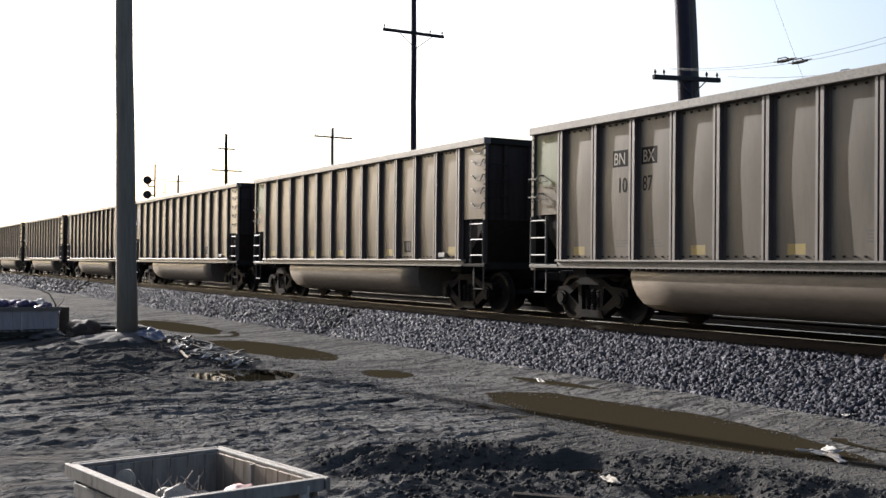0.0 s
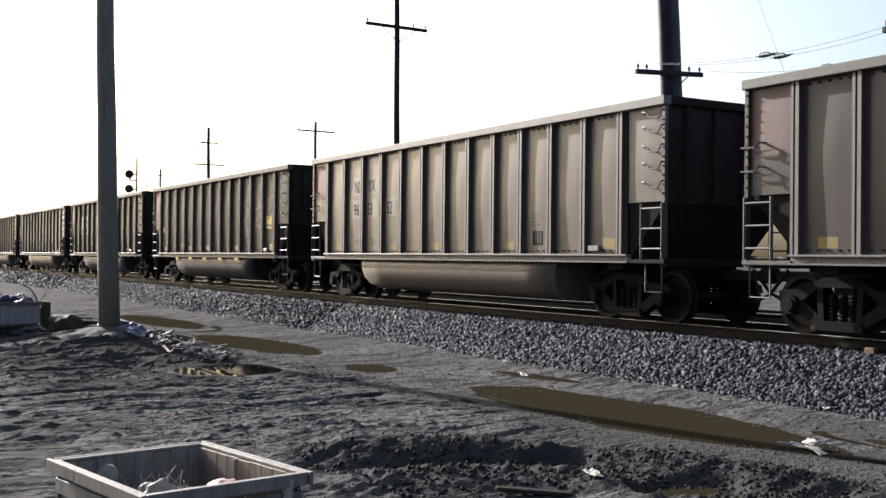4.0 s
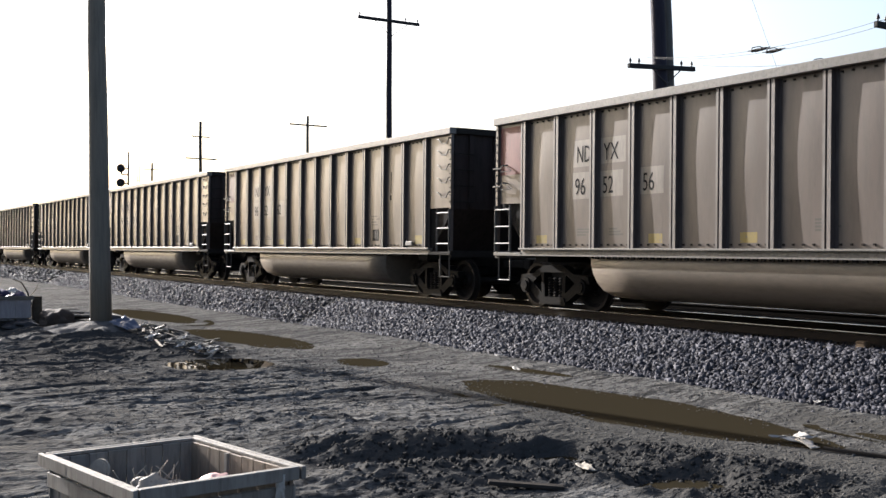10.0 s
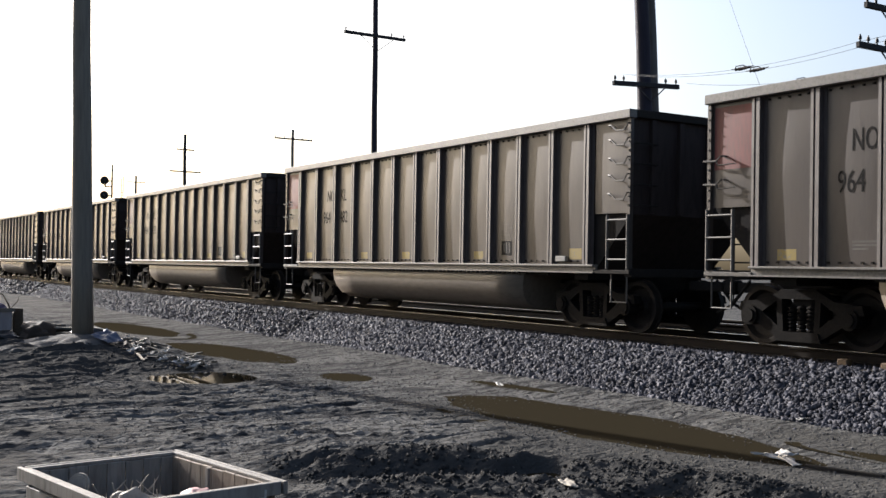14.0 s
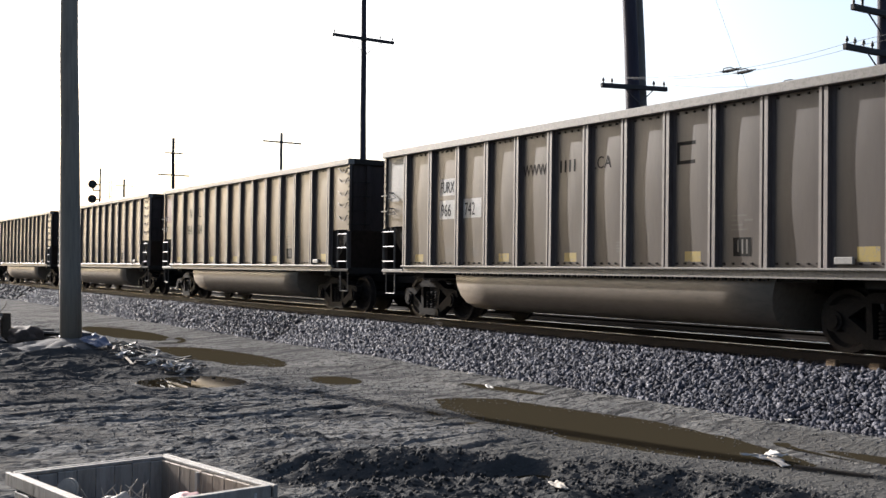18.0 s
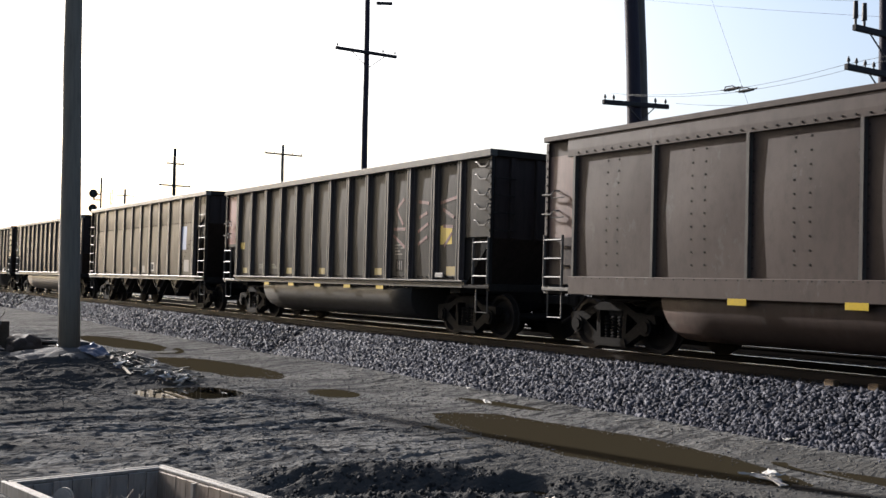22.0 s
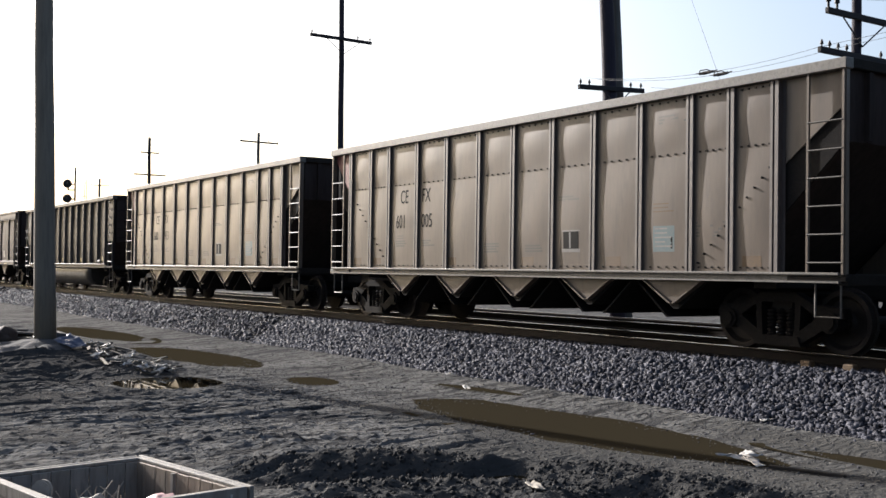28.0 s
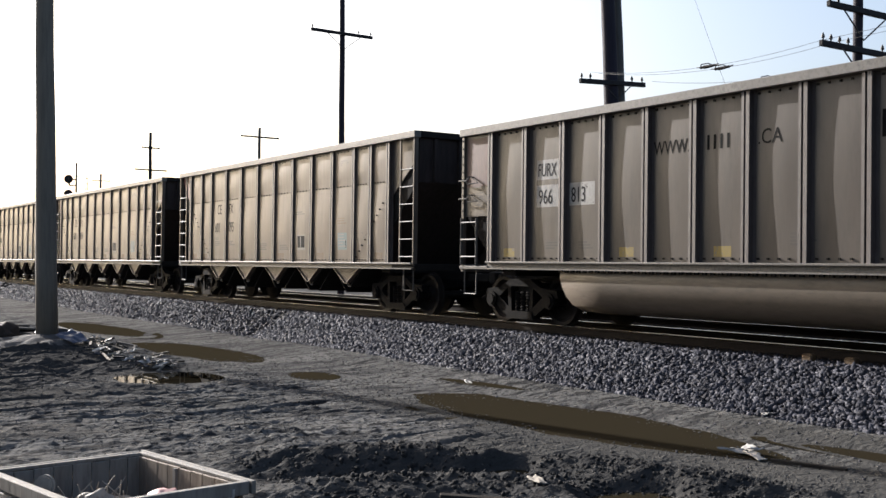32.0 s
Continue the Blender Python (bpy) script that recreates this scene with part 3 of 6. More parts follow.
def stones(name, n, x0, x1, y0, y1, size, seed, height, label, material, far_bias=1.0, sharp=True, sink=.25):
    """Loose stones lying on a height function, joined as stuff."""
    bm = B()
    if sharp:
        P8 = [bm.verts.new(p) for p in ((1, 0, .1), (-1, .1, 0), (0, 1, -.1), (.1, -1, 0), (0, .1, .9), (-.1, 0, -.9))]
        for a in (0, 1):
            for b in (2, 3):
                for c in (4, 5):
                    bm.faces.new((P8[a], P8[b], P8[c]))
        bmesh.ops.recalc_face_normals(bm, faces=bm.faces)
        bm.verts.index_update()
    else:
        bmesh.ops.create_icosphere(bm, subdivisions=1, radius=1.0)
    V0 = np.array([v.co[:] for v in bm.verts])
    F0 = np.array([[v.index for v in f.verts] for f in bm.faces])
    bm.free()
    rng = np.random.default_rng(seed)
    x = x1 - (x1 - x0) * rng.random(n) ** far_bias
    y = y0 + (y1 - y0) * rng.random(n)
    s = size * rng.uniform(.55, 1.45, n)
    q = rng.normal(size=(n, 4))
    q /= np.linalg.norm(q, axis=1)[:, None]
    a, b, c, d = q.T
    R = np.stack([np.stack([1 - 2 * (c * c + d * d), 2 * (b * c - a * d), 2 * (b * d + a * c)], -1),
                  np.stack([2 * (b * c + a * d), 1 - 2 * (b * b + d * d), 2 * (c * d - a * b)], -1),
                  np.stack([2 * (b * d - a * c), 2 * (c * d + a * b), 1 - 2 * (b * b + c * c)], -1)], 1)
    form = 1 + rng.uniform(-.42, .30, (n, len(V0), 1))
    sq = rng.uniform(.36, 1.25, (n, 1, 3))
    P = np.einsum("nij,nkj->nki", R, V0[None] * form * sq) * s[:, None, None]
    P += np.stack([x, y, height(x, y) + s * sink], -1)[:, None, :]
    F = (F0[None] + (np.arange(n) * len(V0))[:, None, None]).reshape(-1, 3)
    return tagged(part(name, tri_mesh(name, P.reshape(-1, 3), F, material), None), label, name.replace("_", " "), kind="stuff")


def stone_material():
    m = surface("crushed_stone", [(0.0933, 0.0959, 0.1162), (0.0616, 0.0634, 0.0792), (0.125, 0.1276, 0.1426)], .7, 0, 9, 40, .3, spec=.07)
    nt = m.node_tree
    bs = next(n for n in nt.nodes if n.type == "BSDF_PRINCIPLED")
    src = bs.inputs["Base Color"].links[0].from_socket
    geo, mul, ra = nt.nodes.new("ShaderNodeNewGeometry"), nt.nodes.new("ShaderNodeMix"), nt.nodes.new("ShaderNodeValToRGB")
    mul.data_type, mul.blend_type = "RGBA", "MULTIPLY"
    mul.inputs["Factor"].default_value = 1.0
    nt.links.new(geo.outputs["Random Per Island"], ra.inputs[0])
    e = ra.color_ramp.elements
    e[0].color, e[1].color = (.34, .34, .38, 1), (2.0, 1.96, 1.92, 1)
    nt.links.new(src, mul.inputs[6])
    nt.links.new(ra.outputs[0], mul.inputs[7])
    nt.links.new(mul.outputs[2], bs.inputs["Base Color"])
    return m


m_stone = stone_material()


def bank(x, y):
    return np.maximum(bed(y) - .03, lie(x, y) - .02)


stones("ballast_stones", 38000, -26, -4, 11.24, 12.95, .049, 11, bank, "loose grey crushed stones of the near ballast slope", m_stone)
stones("ballast_stones", 24000, -60, -26, 11.2, 12.95, .052, 12, bank, "loose grey crushed stones of the ballast slope farther along", m_stone, .8)
stones("ballast_stones", 3500, -34, -4, 13.1, 19.0, .05, 13, bank, "crushed stones between the rails and tracks", m_stone)
stones("ballast_stones", 14000, -170, -60, 11.1, 12.95, .10, 18, bank, "loose grey crushed stones of the far ballast slope", m_stone, .8)
stones("ballast_stones", 7000, -40, -4, 18.3, 21.0, .06, 23, bank, "crushed stones beyond the second track", m_stone)
stones("scattered_stones", 900, -30, -5, 8.4, 11.4, .018, 14, lie, "small stones scattered over the wet dirt", m_stone)


def mud_clods(name, n, cx, cy, rx, ry, size, seed, label, mat):
    return stones(name, n, cx - rx, cx + rx, cy - ry, cy + ry, size, seed, lie, label, mat, sharp=False, sink=-.05)


m_crumb = surface("dry_dirt_crumb", [(.19, .185, .176), (.12, .117, .112), (.26, .25, .236)], .85, 0, 6, 30, .4, spec=.03)
m_clod = surface("dark_mud_clod", [(.05, .05, .051), (.042, .042, .043), (.062, .061, .061)], .75, 0, 6, 30, .5, spec=.03)
mud_clods("mud_clods", 1100, -8.7, 5.3, 1.4, 1.15, .026, 15, "churned dark mud clods round a wheel rut", m_clod)
mud_clods("mud_clods", 9000, -12.5, 5.9, 8.5, 3.0, .013, 19, "small crumbs of dirt strewn over the lot", m_crumb)
mud_clods("mud_clods", 5000, -15.0, 9.2, 10.0, 1.9, .014, 20, "small crumbs of dirt between the puddles", m_crumb)
mud_clods("mud_clods", 900, -7.3, 7.2, 1.3, .75, .024, 22, "churned dark mud clods along the second rut", m_clod)
mud_clods("mud_clods", 160, -21.5, 5.6, 3.5, 1.6, .03, 16, "lumpy dark mud thrown up beside the pole", m_clod)
mud_clods("mud_clods", 120, -6.8, 6.8, 1.4, .5, .022, 17, "wet mud clods along a rut edge", m_clod)


# ---------------------------------------------------------------- train
L_CAR, LEN, SIDE, PANEL_Y = 16.18, 14.48, 1.576, 1.455
WR = .457


def wheelset_mesh():
    bm = B()
    rod(bm, (0, -.98, 0), (0, .98, 0), .085, .085, 12)
    for s in (-1, 1):
        prof = [(.66, .10), (.66, .19), (.69, .38), (.70, WR + .03), (.727, WR + .03), (.735, WR), (.835, WR - .006), (.835, .38), (.76, .33), (.745, .17), (.80, .12), (.80, .10)]
        n = 28
        rings = [[bm.verts.new((r * math.cos(k * math.tau / n), s * y, r * math.sin(k * math.tau / n))) for y, r in prof] for k in range(n)]
        for k in range(n):
            a, b = rings[k], rings[(k + 1) % n]
            for i in range(len(prof)):
                j = (i + 1) % len(prof)
                bm.faces.new((a[i], a[j], b[j], b[i]))
        rod(bm, (0, s * .93, 0), (0, s * 1.10, 0), .115, .115, 14)
        for k in range(3):
            c, q = math.cos(k * math.tau / 3) * .06, math.sin(k * math.tau / 3) * .06
            rod(bm, (c, s * 1.09, q), (c, s * 1.125, q), .02, .02, 6)
    return finish("wheelset", bm)


def side_frame_mesh():
    """One cast side frame, centred over the springs; outer face towards -y."""
    bm = B()
    y0, y1 = -.09, .09
    prism(bm, [(-1.12, .52), (-1.08, .66), (-.62, .70), (-.30, .86), (.30, .86), (.62, .70), (1.08, .66), (1.12, .52), (.70, .50), (.34, .72), (-.34, .72), (-.70, .50)], "y", y0, y1)
    for s in (-1, 1):
        prism(bm, [(s * .72, .55), (s * .86, .40), (s * .40, .14), (s * .26, .16), (s * .30, .27)], "y", y0, y1)
        prism(bm, [(s * .30, .75), (s * .40, .75), (s * .37, .20), (s * .27, .20)], "y", y0, y1)
        rod(bm, (s * .889, -.13, .457), (s * .889, .10, .457), .15, .15, 14)
        rod(bm, (s * .889, -.16, .457), (s * .889, -.13, .457), .10, .10, 12)
    prism(bm, [(-.42, .10), (.42, .10), (.36, .24), (-.36, .24)], "y", y0 - .03, y1)
    return finish("side_frame", bm)


def springs_mesh():
    """One coil spring of the truck, as a ribbed barrel."""
    bm = B()
    prof = [(0.001, .24)] + [(r, .24 + .055 * k + d) for k in range(7) for r, d in ((.05, 0), (.072, .014), (.072, .034), (.05, .048))] + [(.001, .64)]
    rings = [[bm.verts.new((r * math.cos(a * math.tau / 10), r * math.sin(a * math.tau / 10), z)) for a in range(10)] for r, z in prof]
    for a, b in zip(rings, rings[1:]):
        for k in range(10):
            bm.faces.new((a[k], a[(k + 1) % 10], b[(k + 1) % 10], b[k]))
    return finish("spring", bm)


def bolster_mesh():
    bm = B()
    box(bm, -.2, .2, -1.02, 1.02, .58, .78, .03)
    box(bm, -.28, .28, -.4, .4, .55, .84, .03)
    for s in (-1, 1):
        rod(bm, (s * .45, -.7, .42), (s * .45, .7, .42), .05, .05, 8)
        for t in (-1, 1):
            box(bm, s * .43 - .05, s * .43 + .02, t * .75 - .1, t * .75 + .1, .30, .58, .01)
    return finish("truck", bm)


MESH = {"wheelset": wheelset_mesh(), "side_frame": side_frame_mesh(), "springs": springs_mesh(), "truck": bolster_mesh()}
for k, mt in (("wheelset", m_wheel), ("side_frame", m_frame), ("springs", m_frame), ("truck", m_black)):
    MESH[k].materials.append(mt)
AXLES = []


def truck(car, x):
    t = part("truck", MESH["truck"], None, car, "three-piece truck in grimy cast steel", pose(x, 0, 0))
    for s in (-1, 1):
        part("side_frame", MESH["side_frame"], None, t, "dusty cast side frame", pose(0, s * 1.03, 0, 0, 0, 0 if s < 0 else 180))
        for x in (-.17, 0, .17):
            part("spring", MESH["springs"], None, t, at=pose(x, s * 1.03, 0))
        AXLES.append(part("wheelset", MESH["wheelset"], None, t, "steel wheels on an axle", pose(s * .889, 0, WR)))


def coupler_mesh():
    bm = B()
    box(bm, -.70, .1, -.09, .09, .76, .93, .02)
    box(bm, -.86, -.66, -.17, .06, .72, .97, .03)
    box(bm, -.92, -.80, .04, .17, .74, .95, .03)
    pipe(bm, [(-.15, -.35, .95), (-.45, -.45, .55), (-.85, -.35, .42)], .03, 6)
    return finish("coupler", bm)


MESH["coupler"] = coupler_mesh()
MESH["coupler"].materials.append(m_dark)


FORMS, SHEETS = {}, {}


def note(kind, me, x, y):
    """Remembers where a near-side sheet hangs."""
    SHEETS.setdefault(kind, []).append((x, y, *FORMS[me.name]))


def skin(kind, x, z):
    """How far the near side's sheet stands out at x, z."""
    for x0, y, w, z0, z1, d in SHEETS[kind]:
        if x0 - .01 <= x <= x0 + w + .01 and z0 - .01 <= z <= z1 + .01:
            u, v = min(max((x - x0) / w, 0), 1) * (d.shape[0] - 1), min(max((z - z0) / (z1 - z0), 0), 1) * (d.shape[1] - 1)
            i, j = min(int(u), d.shape[0] - 2), min(int(v), d.shape[1] - 2)
            u, v = u - i, v - j
            return y - ((d[i, j] * (1 - u) + d[i + 1, j] * u) * (1 - v) + (d[i, j + 1] * (1 - u) + d[i + 1, j + 1] * u) * v)
    return PANEL_Y + .01


def panel_mesh(w, z0, z1, seed, bow=.03):
    """A side sheet w wide, bulged and dented a little; front towards -y."""
    nu, nv = 7, 10
    u, v = np.meshgrid(np.linspace(0, 1, nu), np.linspace(0, 1, nv), indexing="ij")
    x, z = u * w, z0 + v * (z1 - z0)
    e = np.sin(np.pi * u) ** .8 * np.sin(np.pi * np.clip(v, 0, 1)) ** 1.3
    d = -bow * e * (.55 + .9 * fbm(u * 1.6 + seed * 5.1, v * 3.0, 3, seed))
    front = np.stack([x, d, z], -1)
    bm = B()
    f = [[bm.verts.new(front[i, j]) for j in range(nv)] for i in range(nu)]
    for i in range(nu - 1):
        for j in range(nv - 1):
            bm.faces.new((f[i][j], f[i + 1][j], f[i + 1][j + 1], f[i][j + 1])).smooth = True
    back = [bm.verts.new((a, .02, b)) for a, b in ((0, z0), (w, z0), (w, z1), (0, z1))]
    bm.faces.new(back[::-1])
    for edge, (p, q) in (([f[i][0] for i in range(nu)], (0, 1)), ([f[nu - 1][j] for j in range(nv)], (1, 2)),
                         ([f[nu - 1 - i][nv - 1] for i in range(nu)], (2, 3)), ([f[0][nv - 1 - j] for j in range(nv)], (3, 0))):
        bm.faces.new([*[bm.verts.new(v.co) for v in edge[::-1]], back[p], back[q]])
    me = finish("panel", bm)
    FORMS[me.name] = (w, z0, z1, d)
    return me


def hat_rib(z0, z1, w=.155, depth=.096, flange=.055):
    """A hat-section side stake; its face lies at y = -depth."""
    bm = B()
    h, g = w / 2, (.017 if w > .1 else 0)
    pts = [(-h - flange, 0), (-h - flange, -.012), (-h, -.012), (-h * .94, -depth), (h * .94, -depth), (h, -.012), (h + flange, -.012), (h + flange, 0)]
    if g:
        pts[4:4] = [(-g - .008, -depth), (-g - .008, -depth + .055), (g - .008, -depth + .055), (g - .008, -depth)]
    lo, hi = [bm.verts.new((x, y, z0)) for x, y in pts], [bm.verts.new((x, y, z1)) for x, y in pts]
    bm.faces.new(lo), bm.faces.new(hi[::-1])
    for i in range(len(pts)):
        j = (i + 1) % len(pts)
        f = bm.faces.new((lo[i], hi[i], hi[j], lo[j]))
        # slot 0 on the outer face; slot 1, the painted shade, on sides and flanges
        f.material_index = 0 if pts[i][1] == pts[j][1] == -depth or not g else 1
    return finish("side_stake", bm)


def repaint(car, src, dst):
    """Gives a copied car its own paint."""
    for o in car.children_recursive:
        for s in o.material_slots:
            if s.material == src:
                s.link = "OBJECT"
                s.material = dst


def face(s, x, y, w=0.0):
    """Pose of a piece on the near (s = -1) or the far side; its front turns outward. w: the piece's own length."""
    return pose(x, s * y, 0) if s < 0 else pose(x + w, s * y, 0, 0, 0, 180)


def end_gear(car, top, paint, hopper=False):
    """Ladders, steps, corner posts, end sills, couplers and trucks at both ends."""
    for end in (0, 1):
        def X(x):
            return x if end == 0 else LEN - x
        for s in (-1, 1):
            bm = B()
            a, b = sorted((X(.03), X(.10)))
            box(bm, a, b, s * 1.50 - .035, s * 1.50 + .035, 1.12, top - .12)
            part("corner_post", bm, paint, car)
            zs = [1.28, 1.62, 1.96] if not hopper else [1.28, 1.66, 2.04, 2.42, 2.80, 3.18]
            x0, x1 = (.06, .58) if not hopper else (.06, .62)
            for z in zs:
                bm = B()
                pipe(bm, [(X(x0), s * 1.56, z), (X(x1), s * 1.56, z)], .013 if hopper else .018, 6)
                part("ladder_rung", bm, m_rung if hopper else m_iron, car)
            if hopper:
                for x in (x0, x1):
                    bm = B()
                    box(bm, *sorted((X(x) - .017, X(x) + .017)), *sorted((s * 1.525, s * 1.565)), 1.12, top - .14)
                    part("ladder_stile", bm, paint, car)
            if not hopper:
                for x in (x0, x1):
                    bm = B()
                    rod(bm, (X(x), s * 1.55, 1.12), (X(x), s * 1.55, 2.05), .028, .028, 6)
                    part("ladder_stile", bm, m_iron, car)
            if not hopper:
                for z in ((2.44, 2.80) if end == 0 else (2.39, 2.71, 3.0, 3.32, 3.57)):
                    bm = B()
                    if end == 0:
                        pts = [(-.02, 1.50, z), (.0, 1.58, z), (.26, 1.585, z - .01), (.34, 1.58, z + .06), (.40, 1.47, z + .06)]
                        loop = [(.38, 1.50, z + .06), (.40, 1.58, z + .05), (.66, 1.59, z - .07), (.30, 1.59, z - .08), (.26, 1.585, z - .01)]
                        pipe(bm, [(X(a), s * b, c) for a, b, c in loop], .012, 5)
                    else:
                        pts = [(.56, 1.47, z - .02), (.55, 1.57, z + .03), (.48, 1.58, z + .02), (.34, 1.59, z - .08), (.14, 1.59, z - .09), (.06, 1.58, z + .02), (.06, 1.47, z + .03)]
                    pipe(bm, [(X(a), s * b, c) for a, b, c in pts], .016, 5)
                    part("grab_iron", bm, m_grab, car, "dark bent grab iron")
                bm = B()
                for z in np.arange(2.2, top - .2, .155):
                    rod(bm, (X(.065), s * 1.53, z), (X(.065), s * 1.553, z), .02, .016, 6)
                tagged(part("bolt_seam", bm, m_grab, car), kind="stuff")
                if end == 1 and s < 0:
                    for z in (2.2, 2.55, 2.9, 3.25):
                        bm = B()
                        pipe(bm, [(X(.02), s * 1.45, z), (X(-.06), s * 1.45, z), (X(-.06), s * 1.0, z), (X(.02), s * 1.0, z)], .014, 5)
                        part("end_rung", bm, m_dark, car)
            bm = B()
            xs = (.12, .52)
            pipe(bm, [(X(xs[0]), s * 1.5, 1.06), (X(xs[0]), s * 1.5, .55), (X(xs[1]), s * 1.5, .55), (X(xs[1]), s * 1.5, 1.06)], .017, 5)
            part("stirrup_step", bm, m_iron, car, "hanging sill step")
        bm = B()
        a, b = sorted((X(0), X(.16)))
        box(bm, a, b, -1.52, 1.52, .98, 1.13, .01)
        a, b = sorted((X(0), X(.95)))
        for s in (-1, 1):
            box(bm, a, b, s * 1.5 - .06, s * 1.5 + .06, 1.03, 1.10, .01)
        part("end_sill", bm, m_iron if end == 0 else m_dark, car)
        for y in (-1.0, -.35, .35, 1.0):
            bm = B()
            a, b = sorted((X(.02), X(.10)))
            box(bm, a, b, y - .05, y + .05, 2.92 if hopper else 2.08, top - .15)
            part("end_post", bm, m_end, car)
        part("coupler", MESH["coupler"], None, car, "steel knuckle coupler with air hose", pose(0, 0, 0) if end == 0 else pose(LEN, 0, 0, 0, 0, 180))
        truck(car, X(1.45))
    bm = B()
    box(bm, .1, LEN - .1, -.16, .16, .78, 1.06)
    for x in (1.45, LEN - 1.45):
        box(bm, x - .2, x + .2, -1.4, 1.4, .92, 1.06)
    for x in np.linspace(3.2, LEN - 3.2, 7):
        box(bm, x - .05, x + .05, -1.42, 1.42, 1.0, 1.08)
    rod(bm, (.9, -.55, .85), (LEN - .9, -.55, .85), .03, .03, 6)
    part("centre_sill", bm, m_black, car, "black underframe beam and piping")


def shell(car, top, slope=2.05, sx=1.0, floor=1.12, tub=None):
    """Inner walls, sloped ends and floor of an open car, with thickness."""
    w = PANEL_Y - .03
    for s in (-1, 1):
        bm = B()
        y0, y1 = sorted((s * w, s * (w - .025)))
        prism(bm, [(.12, slope), (sx, floor), (LEN - sx, floor), (LEN - .12, slope), (LEN - .12, top - .05), (.12, top - .05)], "y", y0, y1)
        part("inner_wall", bm, m_coal, car, "coal-blackened inner wall")
    for end in (0, 1):
        def X(x):
            return x if end == 0 else LEN - x
        bm = B()
        prism(bm, [(X(.10), top - .05), (X(.10), slope), (X(sx), floor), (X(sx + .04), floor), (X(.13), slope + .01), (X(.13), top - .05)], "y", -w + .027, w - .027)
        part("end_slope", bm, m_end, car, "dark brown end sheet and slope")
    spans = ((sx + .05, tub[0] + .1), (tub[1] - .1, LEN - sx - .05)) if tub else ((sx + .05, LEN - sx - .05),)
    for a, b in spans:
        bm = B()
        box(bm, a, b, -w + .027, w - .027, floor - .03, floor)
        part("floor_sheet", bm, m_coal, car)


def chords(car, top, mat, h=.15, w=.17):
    for s in (-1, 1):
        bm = B()
        y0, y1 = sorted((s * (SIDE + .012), s * (SIDE + .012 - w)))
        box(bm, 0, LEN, y0, y1, top - h, top, .012)
        part("top_chord", bm, mat, car, "bent and worn top chord")
    for x in (0.0, LEN - .12):
        bm = B()
        box(bm, x + .004, x + .116, -SIDE + .16, SIDE - .16, top - h * .9, top + .004, .01)
        part("end_chord", bm, m_dark, car)


def sills(car, mat, z0=1.06, z1=1.19, x0=.92, x1=LEN - .92, bolts=True):
    for s in (-1, 1):
        bm = B()
        y0, y1 = sorted((s * (SIDE + .02), s * (SIDE - .12)))
        box(bm, x0, x1, y0, y1, z1 - .035, z1, .006)
        y0, y1 = sorted((s * (SIDE - .05), s * (SIDE - .10)))
        box(bm, x0, x1, y0, y1, z0, z1 - .035)
        y0, y1 = sorted((s * (SIDE + .01), s * (SIDE - .10)))
        box(bm, x0, x1, y0, y1, z0 - .02, z0 + .005)
        part("side_sill", bm, mat, car, "pale dusty side sill")
    if bolts:
        for s in (-1, 1):
            bm = B()
            for x in np.arange(3.1, LEN - 3.2, .16):
                box(bm, x, x + .07, s * (SIDE - .04) - .02, s * (SIDE - .04) + .02, 1.0, 1.045)
            tagged(part("bolt_seam", bm, m_dark, car), kind="stuff")


def tub_part(car, mat, x0=3.05, x1=11.40):
    """The rounded bathtub under a gondola, open on top."""
    arc = [(-1.40, 1.10), (-1.47, 1.02), (-1.49, .90), (-1.475, .74), (-1.42, .58), (-1.30, .43), (-1.08, .32), (-.6, .26)]
    prof = arc + [(-y, z) for y, z in arc[::-1]]
    inner = [(y * .97, z + .02) for y, z in prof]
    bm = B()
    xs = np.linspace(x0, x1, 9)
    tilt = lambda x, z: x + (.28 if x < 5 else -.22) * max(0, .95 - z) * (1 if (x == xs[0] or x == xs[-1]) else 0)
    rows = [[bm.verts.new((tilt(x, z), y, z)) for y, z in prof] for x in xs]
    rin = [[bm.verts.new((tilt(x, z) + (.02 if x == xs[0] else -.02 if x == xs[-1] else 0), y, z)) for y, z in inner] for x in xs]
    for a, b, ia, ib in zip(rows, rows[1:], rin, rin[1:]):
        for i in range(len(prof) - 1):
            bm.faces.new((a[i], b[i], b[i + 1], a[i + 1])).smooth = True
            bm.faces.new((ia[i], ia[i + 1], ib[i + 1], ib[i])).smooth = True
        for i in (0, -1):
            bm.faces.new((a[i], b[i], ib[i], ia[i]))
    bm.faces.new(rows[0]), bm.faces.new(rows[-1][::-1])
    bm.faces.new(rin[0][::-1]), bm.faces.new(rin[-1])
    t = part("bathtub", bm, mat, car, "rounded dust-coated belly tub")
    bm = B()
    for s in (-1, 1):
        y0, y1 = sorted((s * 1.44, s * 1.40))
        box(bm, x0 - .1, x1 + .7, y0, y1, .99, 1.06)
    part("tub_flange", bm, m_dark, t)
    return t


